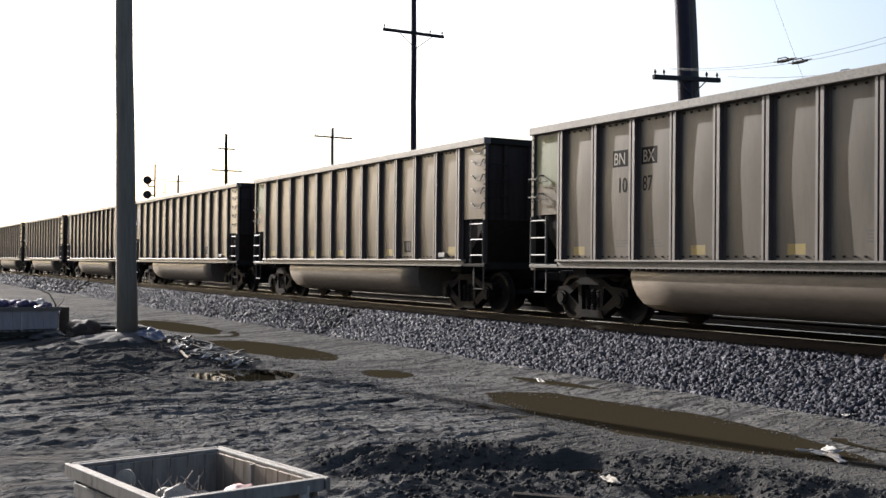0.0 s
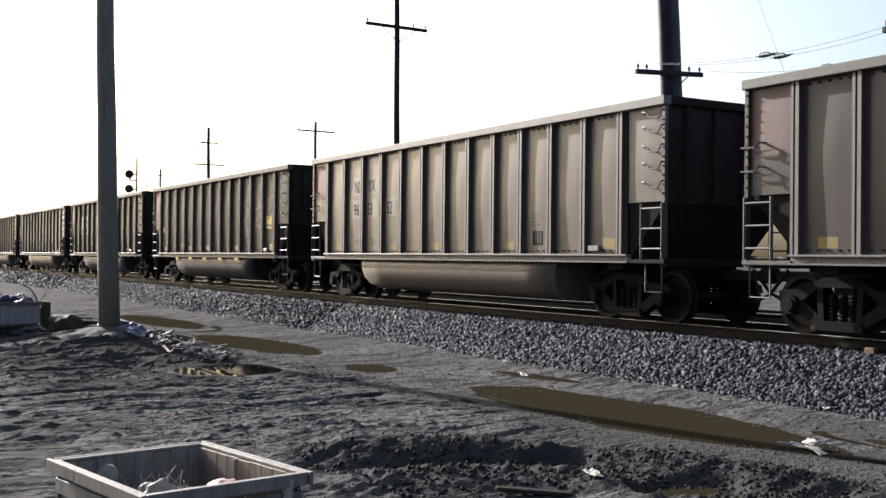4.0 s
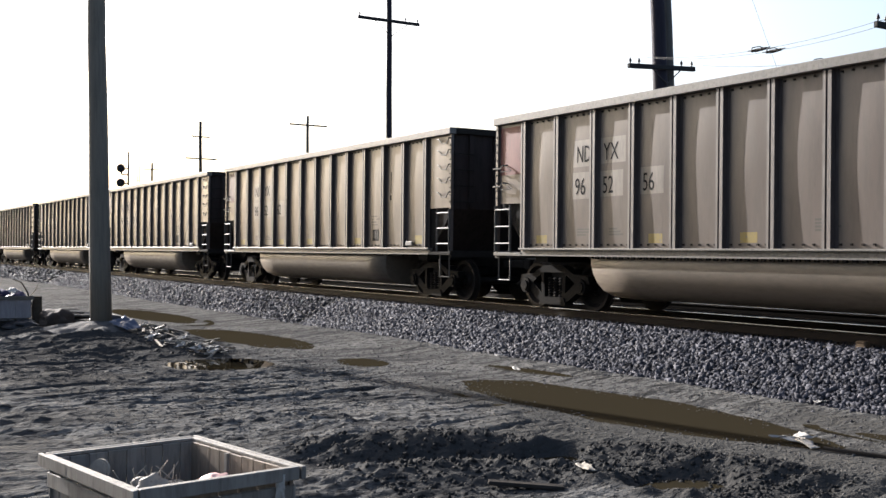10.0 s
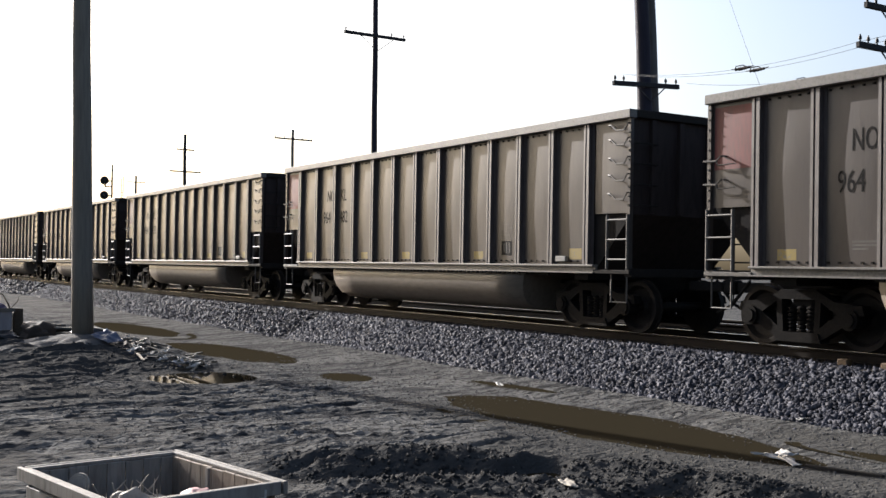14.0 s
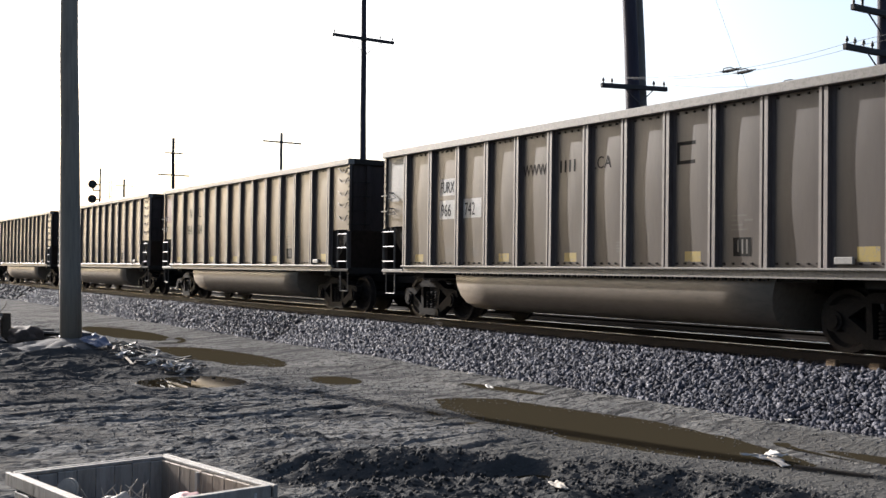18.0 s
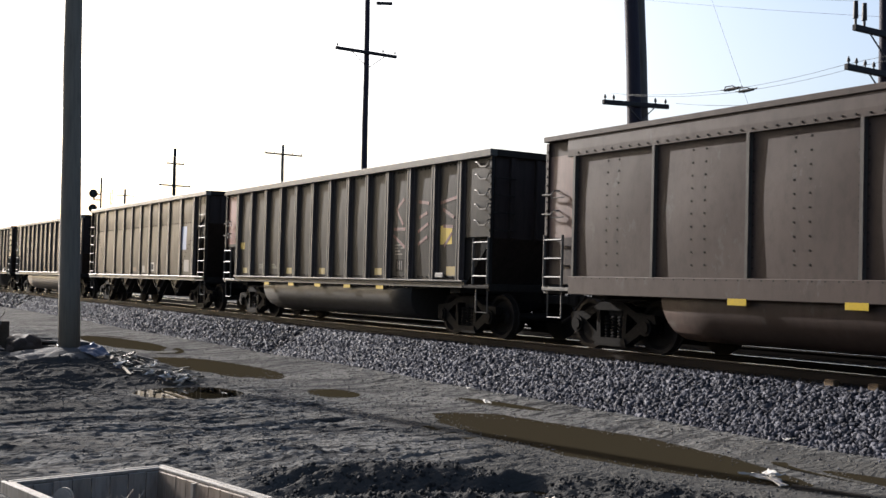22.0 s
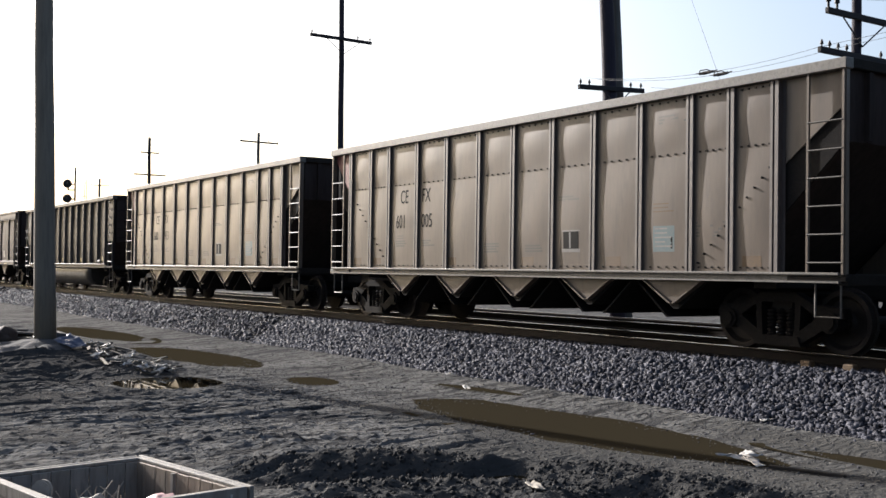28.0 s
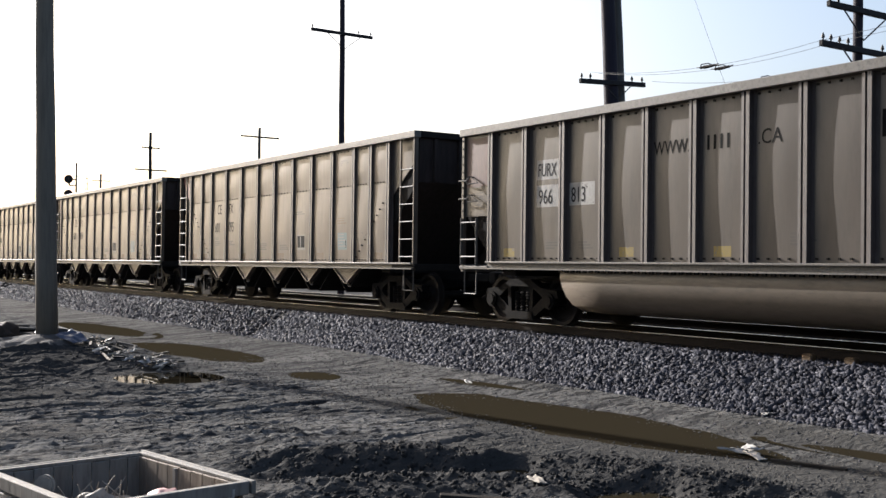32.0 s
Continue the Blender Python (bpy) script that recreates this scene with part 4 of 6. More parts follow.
def gondola(paint, tub):
    """Steel bathtub coal gondola with thirteen side stakes."""
    top = 3.83
    car = thing("coal_gondola", "", "railroad car")
    shell(car, top, 2.05, 1.0, 1.12, (3.05, 11.40))
    ribs = [1.0, 2.06, 3.14, 4.19, 5.21, 6.24, 7.26, 8.26, 9.25, 10.24, 11.24, 12.27, 13.30]
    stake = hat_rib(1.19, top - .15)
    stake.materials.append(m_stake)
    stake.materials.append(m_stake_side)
    forms = [panel_mesh(ribs[k + 1] - ribs[k] - .002, 1.19, top - .14, k, .019) for k in range(12)]
    endp = panel_mesh(.93, 2.08, top - .14, 9, .008)
    for f in (*forms, endp):
        f.materials.append(paint)
    for i in range(12):
        note("g", forms[i], ribs[i] + .001, PANEL_Y)
    note("g", endp, .06, PANEL_Y + .03)
    note("g", endp, LEN - .99, PANEL_Y + .03)
    for s in (-1, 1):
        for i, x in enumerate(ribs):
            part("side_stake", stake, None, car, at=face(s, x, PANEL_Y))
            if i < 12:
                part("side_panel", forms[i if s < 0 else 11 - i], None, car, at=face(s, x + .001, PANEL_Y, ribs[i + 1] - x - .002))
        part("end_panel", endp, None, car, at=face(s, .06, PANEL_Y + .03, .93))
        part("end_panel", endp, None, car, at=face(s, LEN - .99, PANEL_Y + .03, .93))
        bm = B()
        pts = [(x + d, s * (PANEL_Y + .012), z) for x in ribs[:-1] for d in (.18, .36, .54, .72, .88) for z in (1.25, top - .2)]
        for x, y, z in pts:
            box(bm, x - .016, x + .016, y - .014, y + .014, z - .014, z + .014)
        tagged(part("rivet_seam", bm, m_dark, car), kind="stuff")
    chords(car, top, m_chord)
    sills(car, m_chord)
    tub_part(car, tub)
    end_gear(car, top, paint)
    return car


def rapid_hopper(paint, top=4.0, ribs=None, slope=2.9, code="h"):
    """Open-top hopper with five pairs of bottom doors and cut-away ends."""
    car = thing("coal_hopper", "", "railroad car")
    shell(car, top, slope, 2.0, 1.12)
    ribs = ribs or [.93, 1.87, 2.68, 3.85, 4.98, 6.12, 7.23, 8.38, 9.48, 10.6, 11.69, 12.49, 13.29]
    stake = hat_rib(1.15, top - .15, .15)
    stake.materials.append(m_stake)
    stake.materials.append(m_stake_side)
    for s in (-1, 1):
        for i, x in enumerate(ribs):
            part("side_stake", stake, None, car, at=face(s, x, PANEL_Y))
            if i < len(ribs) - 1:
                w = ribs[i + 1] - x
                up, lo = panel_mesh(w - .002, 2.95, top - .14, i, .017), panel_mesh(w - .002, 1.15, 2.95, i + 20, .018)
                for f in (up, lo):
                    f.materials.append(paint)
                if s < 0:
                    note(code, up, x + .001, PANEL_Y + .039)
                    note(code, lo, x + .001, PANEL_Y + .045)
                part("side_panel", up, None, car, at=face(s, x + .001, PANEL_Y + .039, w - .002))
                part("side_panel", lo, None, car, at=face(s, x + .001, PANEL_Y + .045, w - .002))
        # cut-away corner sheets
        for e in (0, 1):
            def X(x):
                return x if e == 0 else LEN - x
            bm = B()
            y0, y1 = sorted((s * PANEL_Y, s * (PANEL_Y - .02)))
            inner = ribs[0] if e == 0 else LEN - ribs[-1]
            z0, z1 = (3.72, 2.70) if e == 0 else (3.42, 2.58)
            prism(bm, [(X(.08), top - .1), (X(inner), top - .1), (X(inner), z1), (X(.08), z0)], "y", y0, y1)
            part("corner_sheet", bm, paint, car)
        bm = B()
        for i in range(len(ribs) - 1):
            w = ribs[i + 1] - ribs[i]
            for k in range(5):
                x = ribs[i] + w * (.22 + .16 * k)
                for z in (1.21, 2.97, top - .2):
                    box(bm, x - .014, x + .014, s * (PANEL_Y + .045) - .016, s * (PANEL_Y + .045) + .016, z - .012, z + .012)
        for e in (0, 1):
            for k in range(11):
                x, z = 13.22 - .135 * k, 2.62 - .135 * k
                x = x if e else LEN - x
                rod(bm, (x, s * (PANEL_Y + .03), z), (x - .03, s * (PANEL_Y + .085), z + .012), .017, .015, 6)
        tagged(part("rivet_seam", bm, m_dark, car), kind="stuff")
    chords(car, top, m_chord)
    sills(car, m_chord, 1.03, 1.15, .1, LEN - .1, False)
    # hopper chutes: tapered pockets with doors between them
    gw, gz0 = (.66, .68) if code == "h" else (.40, .76)
    for k in range(5):
        c = 3.2 + k * 2.02
        for s in (-1, 1):
            bm = B()
            y0, y1 = sorted((s * 1.46, s * 1.40))
            prism(bm, [(c - gw, 1.05), (c + gw, 1.05), (c + .05, gz0), (c - .05, gz0)], "y", y0, y1)
            part("chute_gusset", bm, paint, car, "triangular chute gusset")
            bm = B()
            for t in (-1, 1):
                p = [(c + t * (gw + .01), 1.05), (c + t * (gw + .05), 1.05), (c + t * .06, gz0 - .03), (c, gz0 - .03)]
                prism(bm, p, "y", *sorted((s * 1.50, s * 1.38)))
            part("chute_edge", bm, paint, car)
        bm = B()
        prism(bm, [(c - .76, 1.05), (c + .76, 1.05), (c + .05, .56), (c - .05, .56)], "y", -1.38, 1.38)
        part("door_bay", bm, m_black, car)
    for k in range(4):
        c = 4.21 + k * 2.02
        for t in (-1, 1):
            bm = B()
            prism(bm, [(c + t * .05, .98), (c + t * .10, .98), (c + t * .78, .42), (c + t * .72, .42)], "y", -1.3, 1.3)
            part("discharge_door", bm, m_black, car)
    end_gear(car, top, paint, True)
    return car


def smooth_car(paint, hopper):
    """Smooth-sided car with wide bolted panels, a sloped top band, and a tub or hopper bottom."""
    top = 3.87
    car = thing("smooth_sided_coal_car", "", "railroad car")
    shell(car, top, 2.05, 1.0, 1.12, None if hopper else (3.05, 11.40))
    ribs = [.9, 2.9, 4.88, 6.82, 8.78, 10.8, 12.9] if not hopper else [.9, 2.35, 4.3, 6.3, 8.3, 10.3, 12.2, 13.5]
    xs = ribs
    stake = hat_rib(1.30, top - .42, .06, .065, .012)
    stake.materials.append(m_stake_dark)
    for s in (-1, 1):
        for i, x in enumerate(xs):
            part("side_stake", stake, None, car, at=face(s, x, PANEL_Y + .06))
            if i < len(xs) - 1:
                w = xs[i + 1] - x
                pm = panel_mesh(w - .002, 1.30, top - .40, i + 40, .028)
                pm.materials.append(paint)
                if s < 0:
                    note("sh" if hopper else "s", pm, x + .001, PANEL_Y + .06)
                part("side_panel", pm, None, car, at=face(s, x + .001, PANEL_Y + .06, w - .002))
        bm = B()
        y = s * (PANEL_Y + .06)
        for i in range(len(xs) - 1):
            for u in (.42, .56):
                for z in np.linspace(1.5, 3.3, 10):
                    x = xs[i] + (xs[i + 1] - xs[i]) * u
                    yb = s * skin("sh" if hopper else "s", x, z)
                    box(bm, x - .014, x + .014, yb - .006, yb + .006, z - .013, z + .013)
        for x in xs:
            for d in (-.07, .07):
                for z in np.linspace(1.45, 3.35, 13):
                    yb = s * skin("sh" if hopper else "s", x + d, z)
                    box(bm, x + d - .012, x + d + .012, yb - .006, yb + .006, z - .012, z + .012)
        for x in np.arange(1.0, LEN - 1.2, .22):
            for z in (1.27, top - .37):
                box(bm, x - .014, x + .014, s * SIDE - .012, s * SIDE + .012, z - .012, z + .012)
        tagged(part("bolt_seam", bm, m_dark, car), kind="stuff")
        bm = B()
        y0, y1 = s * (PANEL_Y + .05), s * SIDE
        prism(bm, [(y1, top - .42), (y1, top - .30), (s * (SIDE - .02), top), (s * (SIDE - .16), top), (s * (SIDE - .16), top - .42)], "x", .7, LEN - .7)
        part("top_band", bm, paint, car, "folded top band of the side")
        bm = B()
        box(bm, .8, LEN - .8, *sorted((s * (SIDE + .01), s * (PANEL_Y - .02))), .98 if not hopper else 1.1, 1.30, .01)
        part("bottom_band", bm, paint, car)
        for x in (.06, LEN - .84):
            ep = panel_mesh(.78, 1.15 if not hopper else 2.05, top - .1, 61, .01)
            ep.materials.append(paint)
            if s < 0:
                note("sh" if hopper else "s", ep, x, PANEL_Y + .03)
            part("end_panel", ep, None, car, at=face(s, x, PANEL_Y + .03, .78))
    chords(car, top, paint, .10, .15)
    if not hopper:
        tub_part(car, paint)
    else:
        for k in range(4):
            c = 3.4 + k * 2.5
            for s in (-1, 1):
                bm = B()
                prism(bm, [(c - .68, 1.09), (c + .68, 1.09), (c + .06, .62), (c - .06, .62)], "y", *sorted((s * 1.46, s * 1.40)))
                part("chute_gusset", bm, paint, car, "triangular chute gusset")
            bm = B()
            prism(bm, [(c - .76, 1.09), (c + .76, 1.09), (c + .05, .57), (c - .05, .57)], "y", -1.38, 1.38)
            part("door_bay", bm, m_black, car)
    end_gear(car, top, paint, hopper)
    return car


# --- writing on the cars
KIND_OF = {}


def write(car, s, x, z, size, mat=None, y=None, label="", squeeze=.8):
    """Stencilled characters that follow the sheet."""
    if not s:
        return None
    me = TEXTS[s].copy()
    me.materials.append(mat or m_letter)
    k = size / .44
    for v in me.vertices:
        a, b = x + v.co.x * squeeze * k, z + v.co.y * k
        v.co = (a, -(skin(KIND_OF[car.name], a, b) + .004 + v.co.z), b)
    return part("lettering", me, None, car, label or "stencilled " + s)


def patch(car, x0, x1, z0, z1, mat, name="patch", y=None, label=""):
    """A painted or stuck-on field that follows the sheet, or stands at y on a sill."""
    bm = B()
    if y is not None and y > SIDE - .03:
        box(bm, x0, x1, -y, -y + .004, z0, z1)
        return part(name, bm, mat, car, label)
    lift = .0035 if name in ("emblem_bar", "lettering_bar") or mat in (m_pale, m_letter) and name == "data_panel" else .0015
    nu, nv = max(2, int((x1 - x0) / .11) + 1), max(2, int((z1 - z0) / .11) + 1)
    rows = []
    for i in range(nu):
        rows.append([])
        for j in range(nv):
            a, b = x0 + (x1 - x0) * i / (nu - 1), z0 + (z1 - z0) * j / (nv - 1)
            rows[i].append(bm.verts.new((a, -(skin(KIND_OF[car.name], a, b) + lift), b)))
    for i in range(nu - 1):
        for j in range(nv - 1):
            bm.faces.new((rows[i][j], rows[i + 1][j], rows[i + 1][j + 1], rows[i][j + 1])).smooth = True
    return part(name, bm, mat, car, label)


def bars(car, x, z, w, n, mat, h=.03, gap=.05, off=.02):
    """Unreadable small print."""
    rnd = random.Random(int(x * 100 + z * 10))
    bm = B()
    for k in range(n):
        u = w * rnd.uniform(.55, 1)
        p = [(x, z - k * gap - h), (x + u, z - k * gap - h), (x + u, z - k * gap), (x, z - k * gap)]
        bm.faces.new([bm.verts.new((a, -(skin(KIND_OF[car.name], a, b) + .003), b)) for a, b in p])
    return part("small_print", bm, mat, car)


GON = gondola(paints["tan"], m_tub)
HOP = rapid_hopper(paints["cream"])
HOP2 = rapid_hopper(paints["umber"], 3.96, [.95, 2.3, 3.75, 4.95, 6.1, 7.25, 8.4, 9.5, 10.6, 11.9, 13.2], 2.9, "h2")
SMO = smooth_car(paints["brown"], False)
SMH = smooth_car(paints["russet"], True)
X_TRAIN = -17.8626


def gon_marks(car, mark, number, corner, faint=False, style="n"):
    mat = m_faint if faint else m_letter
    patch(car, .14, .93, 2.16 if corner == m_red and not mark else 2.66, 3.62, corner, "colour_patch", PANEL_Y + .046, "faded square of paint by the corner")
    if mark == "FURX":
        for x0, x1, z0, z1 in ((2.36, 3.02, 2.68, 3.04), (2.36, 3.02, 2.18, 2.58), (3.27, 3.94, 2.18, 2.58)):
            patch(car, x0, x1, z0, z1, m_chip, "white_patch", None, "worn white stencil field")
        write(car, "FURX", 2.39, 2.74, .34, mat, squeeze=.62)
        write(car, number[:3], 2.42, 2.24, .38, mat, squeeze=.7)
        write(car, number[3:], 3.32, 2.24, .38, mat, squeeze=.7)
    elif mark:
        a, b = mark[:2], mark[2:]
        if mark == "NDYX" and number:
            for x0, x1, z0, z1 in ((2.50, 3.04, 2.68, 3.17), (3.28, 3.96, 2.70, 3.16), (2.50, 3.04, 2.09, 2.58), (3.28, 3.90, 2.11, 2.57), (4.34, 4.92, 2.11, 2.57)):
                patch(car, x0, x1, z0, z1, m_field, "pale_patch", None, "pale field behind the stencil")
        write(car, a, 2.60, 2.76, .44, mat, squeeze=.6)
        write(car, b, 3.36, 2.76, .44, mat, squeeze=.72)
        if len(number) == 6 and style == "n":
            for x, s in ((2.56, number[:2]), (3.34, number[2:4]), (4.40, number[4:])):
                write(car, s, x, 2.17, .44, mat, squeeze=.7)
        else:
            write(car, number[:3], 2.38, 2.20, .44, mat, squeeze=.68)
            write(car, number[3:], 3.34, 2.20, .44, mat, squeeze=.7)
    bars(car, 2.62, 1.55, .4, 3, m_faint)
    bars(car, 3.52, 1.55, .4, 3, m_faint)
    bars(car, 8.0, 1.62, .6, 4, m_faint)
    patch(car, 10.60, 10.94, 1.36, 1.64, m_letter, "data_panel", label="dark data panel")
    for x in (10.68, 10.765, 10.85):
        patch(car, x, x + .03, 1.40, 1.61, m_faint, "emblem_bar")
    bars(car, 10.56, 1.98, .42, 4, m_faint, .025, .07)
    for x in (1.35, 4.55, 6.6, 9.6):
        patch(car, x, x + .34, 1.28, 1.44, m_yellow, "yellow_patch", label="dirty yellow patch")
    patch(car, 12.75, 13.1, 1.28, 1.48, m_yellow, "yellow_patch", label="dirty yellow patch")
    bm = B()
    box(bm, 12.45, 12.75, -(PANEL_Y + .10), -(PANEL_Y + .04), 1.24, 1.34, .01)
    part("brake_valve", bm, m_pale, car, "small pale valve box")


def hop_marks(car, number):
    write(car, "CE", 3.16, 2.56, .42, y=PANEL_Y + .07, squeeze=.66)
    write(car, "FX", 4.02, 2.56, .42, y=PANEL_Y + .07, squeeze=.7)
    write(car, number[:3], 3.0, 2.02, .42, y=PANEL_Y + .07, squeeze=.66)
    write(car, number[3:], 4.02, 2.02, .42, y=PANEL_Y + .07, squeeze=.7)
    bm = B()
    prism(bm, [(.12, 3.84), (.88, 3.84), (.88, 2.80), (.12, 3.69)], "y", -PANEL_Y - .02, -PANEL_Y - .014)
    part("colour_patch", bm, m_red, car, "faded red corner sheet")
    patch(car, 8.7, 9.1, 1.52, 1.82, m_letter, "data_panel", PANEL_Y + .066)
    patch(car, 8.86, 8.90, 1.53, 1.81, m_pale, "data_panel", PANEL_Y + .070)
    patch(car, 10.90, 11.36, 1.45, 1.86, m_teal, "sticker", PANEL_Y + .066, label="faded teal sticker")
    patch(car, 11.28, 11.32, 1.50, 1.68, m_letter, "dark_stain", label="black drip stain")
    patch(car, 8.66, 9.14, 1.82, 1.845, m_pale, "data_edge")
    patch(car, 8.66, 9.14, 1.46, 1.52, m_pale, "data_edge")
    bars(car, 10.94, 1.83, .4, 5, m_pale, .025, .07)
    bars(car, 10.9, 2.22, .5, 3, m_orange, .022, .06)
    bars(car, 3.05, 1.86, .3, 2, m_faint, .02, .05)
    for x in (1.0, 1.9, 4.9, 7.4, 9.7, 12.6):
        patch(car, x + .1, x + .45, 1.22, 1.38, m_orange, "orange_patch", PANEL_Y + .066, label="dusty orange stencil")
    for x, z, w, n in ((3.0, 1.75, .5, 3), (4.05, 1.75, .5, 3), (6.3, 1.65, .6, 4), (7.6, 1.6, .6, 3), (8.55, 2.45, .7, 2), (11.0, 3.6, .6, 3), (11.8, 1.9, .6, 5)):
        bars(car, x, z, w, n, m_faint, off=.066)


def special(n, car):
    """What single gondolas carry besides the usual stencils."""
    if n == 0:
        for x in (2.52, 3.30):
            patch(car, x, x + .42, 2.86, 3.16, m_letter, "emblem", PANEL_Y + .022, "black square railway emblem")
        write(car, "BN", 2.55, 2.90, .31, m_field, squeeze=.78)
        write(car, "BX", 3.34, 2.90, .31, m_field, squeeze=.78)
        write(car, "10", 2.66, 2.40, .38, squeeze=.7)
        write(car, "87", 3.34, 2.40, .38, squeeze=.7)
        for x, z0, z1 in ((5.28, 2.1, 2.7), (5.32, 1.75, 2.05)):
            patch(car, x, x + .07, z0, z1, m_faint, "dark_stain", PANEL_Y + .022)
    if n in (1, 21):
        for x in (2.38, 3.26):
            patch(car, x + (.0 if n == 1 else .08), x + (.66 if n == 1 else .60), 2.14, 2.98 + (.08 if n == 1 else 0), m_chip, "white_patch", PANEL_Y + .021, "chipped white stencil panel")
        a, b, c, d = ("CI", "TX", "501", "064") if n == 1 else ("FL", "CX", "500", "909")
        for s, x, z in ((a, 2.62, 2.66), (b, 3.42, 2.66), (c, 2.49, 2.22), (d, 3.37, 2.22)):
            write(car, s, x, z, .34, m_letter, PANEL_Y + .028, squeeze=.62)
        for x in (1.4, 4.5, 8.7):
            patch(car, x, x + .34, 1.55, 1.78, m_orange, "orange_patch", label="rusty orange patch")
    if n in (2, 19):
        for k in range(5):
            x = 3.3 + 1.65 * k
            patch(car, x, x + .34, .955, 1.035, m_bright, "reflector", SIDE + .002, "yellow reflector strip")
        patch(car, 1.15, 1.48, 2.0, 2.2, m_bright, "yellow_plate")
        rnd = random.Random(n)
        for bay in (9, 10, 11):
            x = 1.0 + 1.025 * bay + .15
            for k in range(4):
                z, w = 2.05 + .28 * k, rnd.uniform(.3, .75)
                bm = B()
                obox(bm, pose(x + .38, -(skin("g", x + .38, z) + .003), z, 0, rnd.uniform(-50, 50), 0), w, .003, .07)
                part("graffiti_stroke", bm, m_graf, car, "faded red spray-paint stroke")
        patch(car, 12.5, 12.95, 1.95, 2.35, m_bright, "yellow_plate")
    if n in (21, 23):
        rnd = random.Random(n)
        for x in (7.75, 8.72, 10.75, 11.75):
            bm = B()
            pts = [(x + .3 + .16 * math.cos(a) * rnd.uniform(.6, 1.2), -(PANEL_Y + .008), 1.75 + .2 * math.sin(a * 1.5)) for a in np.linspace(0, 6, 14)]
            pipe(bm, pts, .009, 4)
            part("chalk_scribble", bm, m_pale, car, "pale chalk scribble")
    if n in (8, 17):
        patch(car, 11.55, 11.59, 2.50, 3.02, m_letter, "dark_stain", label="black drip stain")
        patch(car, 11.53, 11.61, 2.34, 2.46, m_letter, "dark_stain", label="black drip stain")
    if n in (16, 29):
        write(car, "WWW.", 5.34, 2.90, .31, squeeze=.74)
        write(car, ".CA", 7.42, 2.90, .31, squeeze=.9)
        for k in range(4):
            patch(car, 6.46 + .13 * k, 6.46 + .13 * k + .05, 2.90, 3.12, m_letter, "lettering_bar")
        for x0, x1, z0, z1 in ((9.42, 9.82, 2.82, 2.88), (9.42, 9.48, 2.88, 3.12), (9.42, 9.82, 3.12, 3.18)):
            patch(car, x0, x1, z0, z1, m_letter, "emblem")


# order in the train: (number in line, kind, paint, marks, digits, corner)
LINE = [(n, "g", "grey" if n % 2 else "tan", "", "", m_green if n == -1 else m_pale) for n in range(-6, 0)] + [
    (0, "g", "drab", "BN", "10587", m_green), (1, "g", "umber", "CITX", "501064", m_pink), (2, "g", "dark", "", "", m_red), (3, "g", "tan", "NDYX", "965352", m_red),
    (4, "g", "grey", "NDYX", "", m_pink), (5, "g", "tan", "NDYX", "965090", m_pink), (6, "g", "tan", "NDYX", "965138", m_pink), (7, "g", "tan", "NDYX", "965307", m_pink),
    (8, "g", "tan", "NDYX", "965262", m_pink), (9, "g", "tan", "NDYX", "965256", m_red), (10, "g", "grey", "NOKL", "964459", m_pink), (11, "g", "grey", "NOKL", "964433", m_pink),
    (12, "g", "grey", "NOKL", "964482", m_red), (13, "g", "grey", "NOKL", "964438", m_red), (14, "g", "tan", "NOKL", "", m_pink), (15, "g", "grey", "NOKL", "964504", m_pink),
    (16, "g", "grey", "FURX", "966742", m_pale), (17, "g", "tan", "NOKL", "964361", m_pink), (18, "h2", "umber", "", "", None), (19, "g", "dark", "", "", m_red),
    (20, "s", "brown", "", "", None), (21, "g", "olive", "FLCX", "500909", m_faint), (22, "sh", "russet", "", "", None), (23, "g", "dark", "", "", m_faint),
    (24, "h", "cream", "CEFX", "600913", None), (25, "h", "cream", "CEFX", "601005", None), (26, "h", "cream", "CEFX", "601074", None), (27, "h", "cream", "CEFX", "600900", None),
    (28, "h", "cream", "CEFX", "601095", None), (29, "g", "dun", "FURX", "966813", m_pink), (30, "g", "dun", "", "", m_pink), (31, "g", "dun", "", "", m_pink)]
BASE = {"g": (GON, "tan"), "h": (HOP, "cream"), "h2": (HOP2, "umber"), "s": (SMO, "brown"), "sh": (SMH, "russet")}
WORDS = {"russet": "dull red-brown", "drab": "dull olive-tan", "dun": "dusty dun", "tan": "dusty tan", "grey": "dusty grey", "dark": "grimy dark", "olive": "dark olive", "umber": "dull brown-grey", "brown": "faded brown", "cream": "sunlit cream"}
KINDS = {"g": "steel bathtub coal gondola with thirteen side stakes", "h": "open-top coal hopper with triangular bottom chutes", "h2": "open-top coal hopper with bottom chutes",
         "s": "smooth-sided bathtub coal car with bolted panels", "sh": "smooth-sided coal hopper with bolted panels"}
CARS, used = [], set()
for n, kind, paint, mark, digits, corner in LINE:
    base, own = BASE[kind]
    m = pose(X_TRAIN + n * L_CAR, TRACK_Y, RAIL_Z)
    if kind in used:
        car = copy_thing(base, m)
    else:
        car = base
        car.matrix_basis = m
        used.add(kind)
    KIND_OF[car.name] = kind
    CARS.append((n, kind, paint, mark, digits, corner, car))
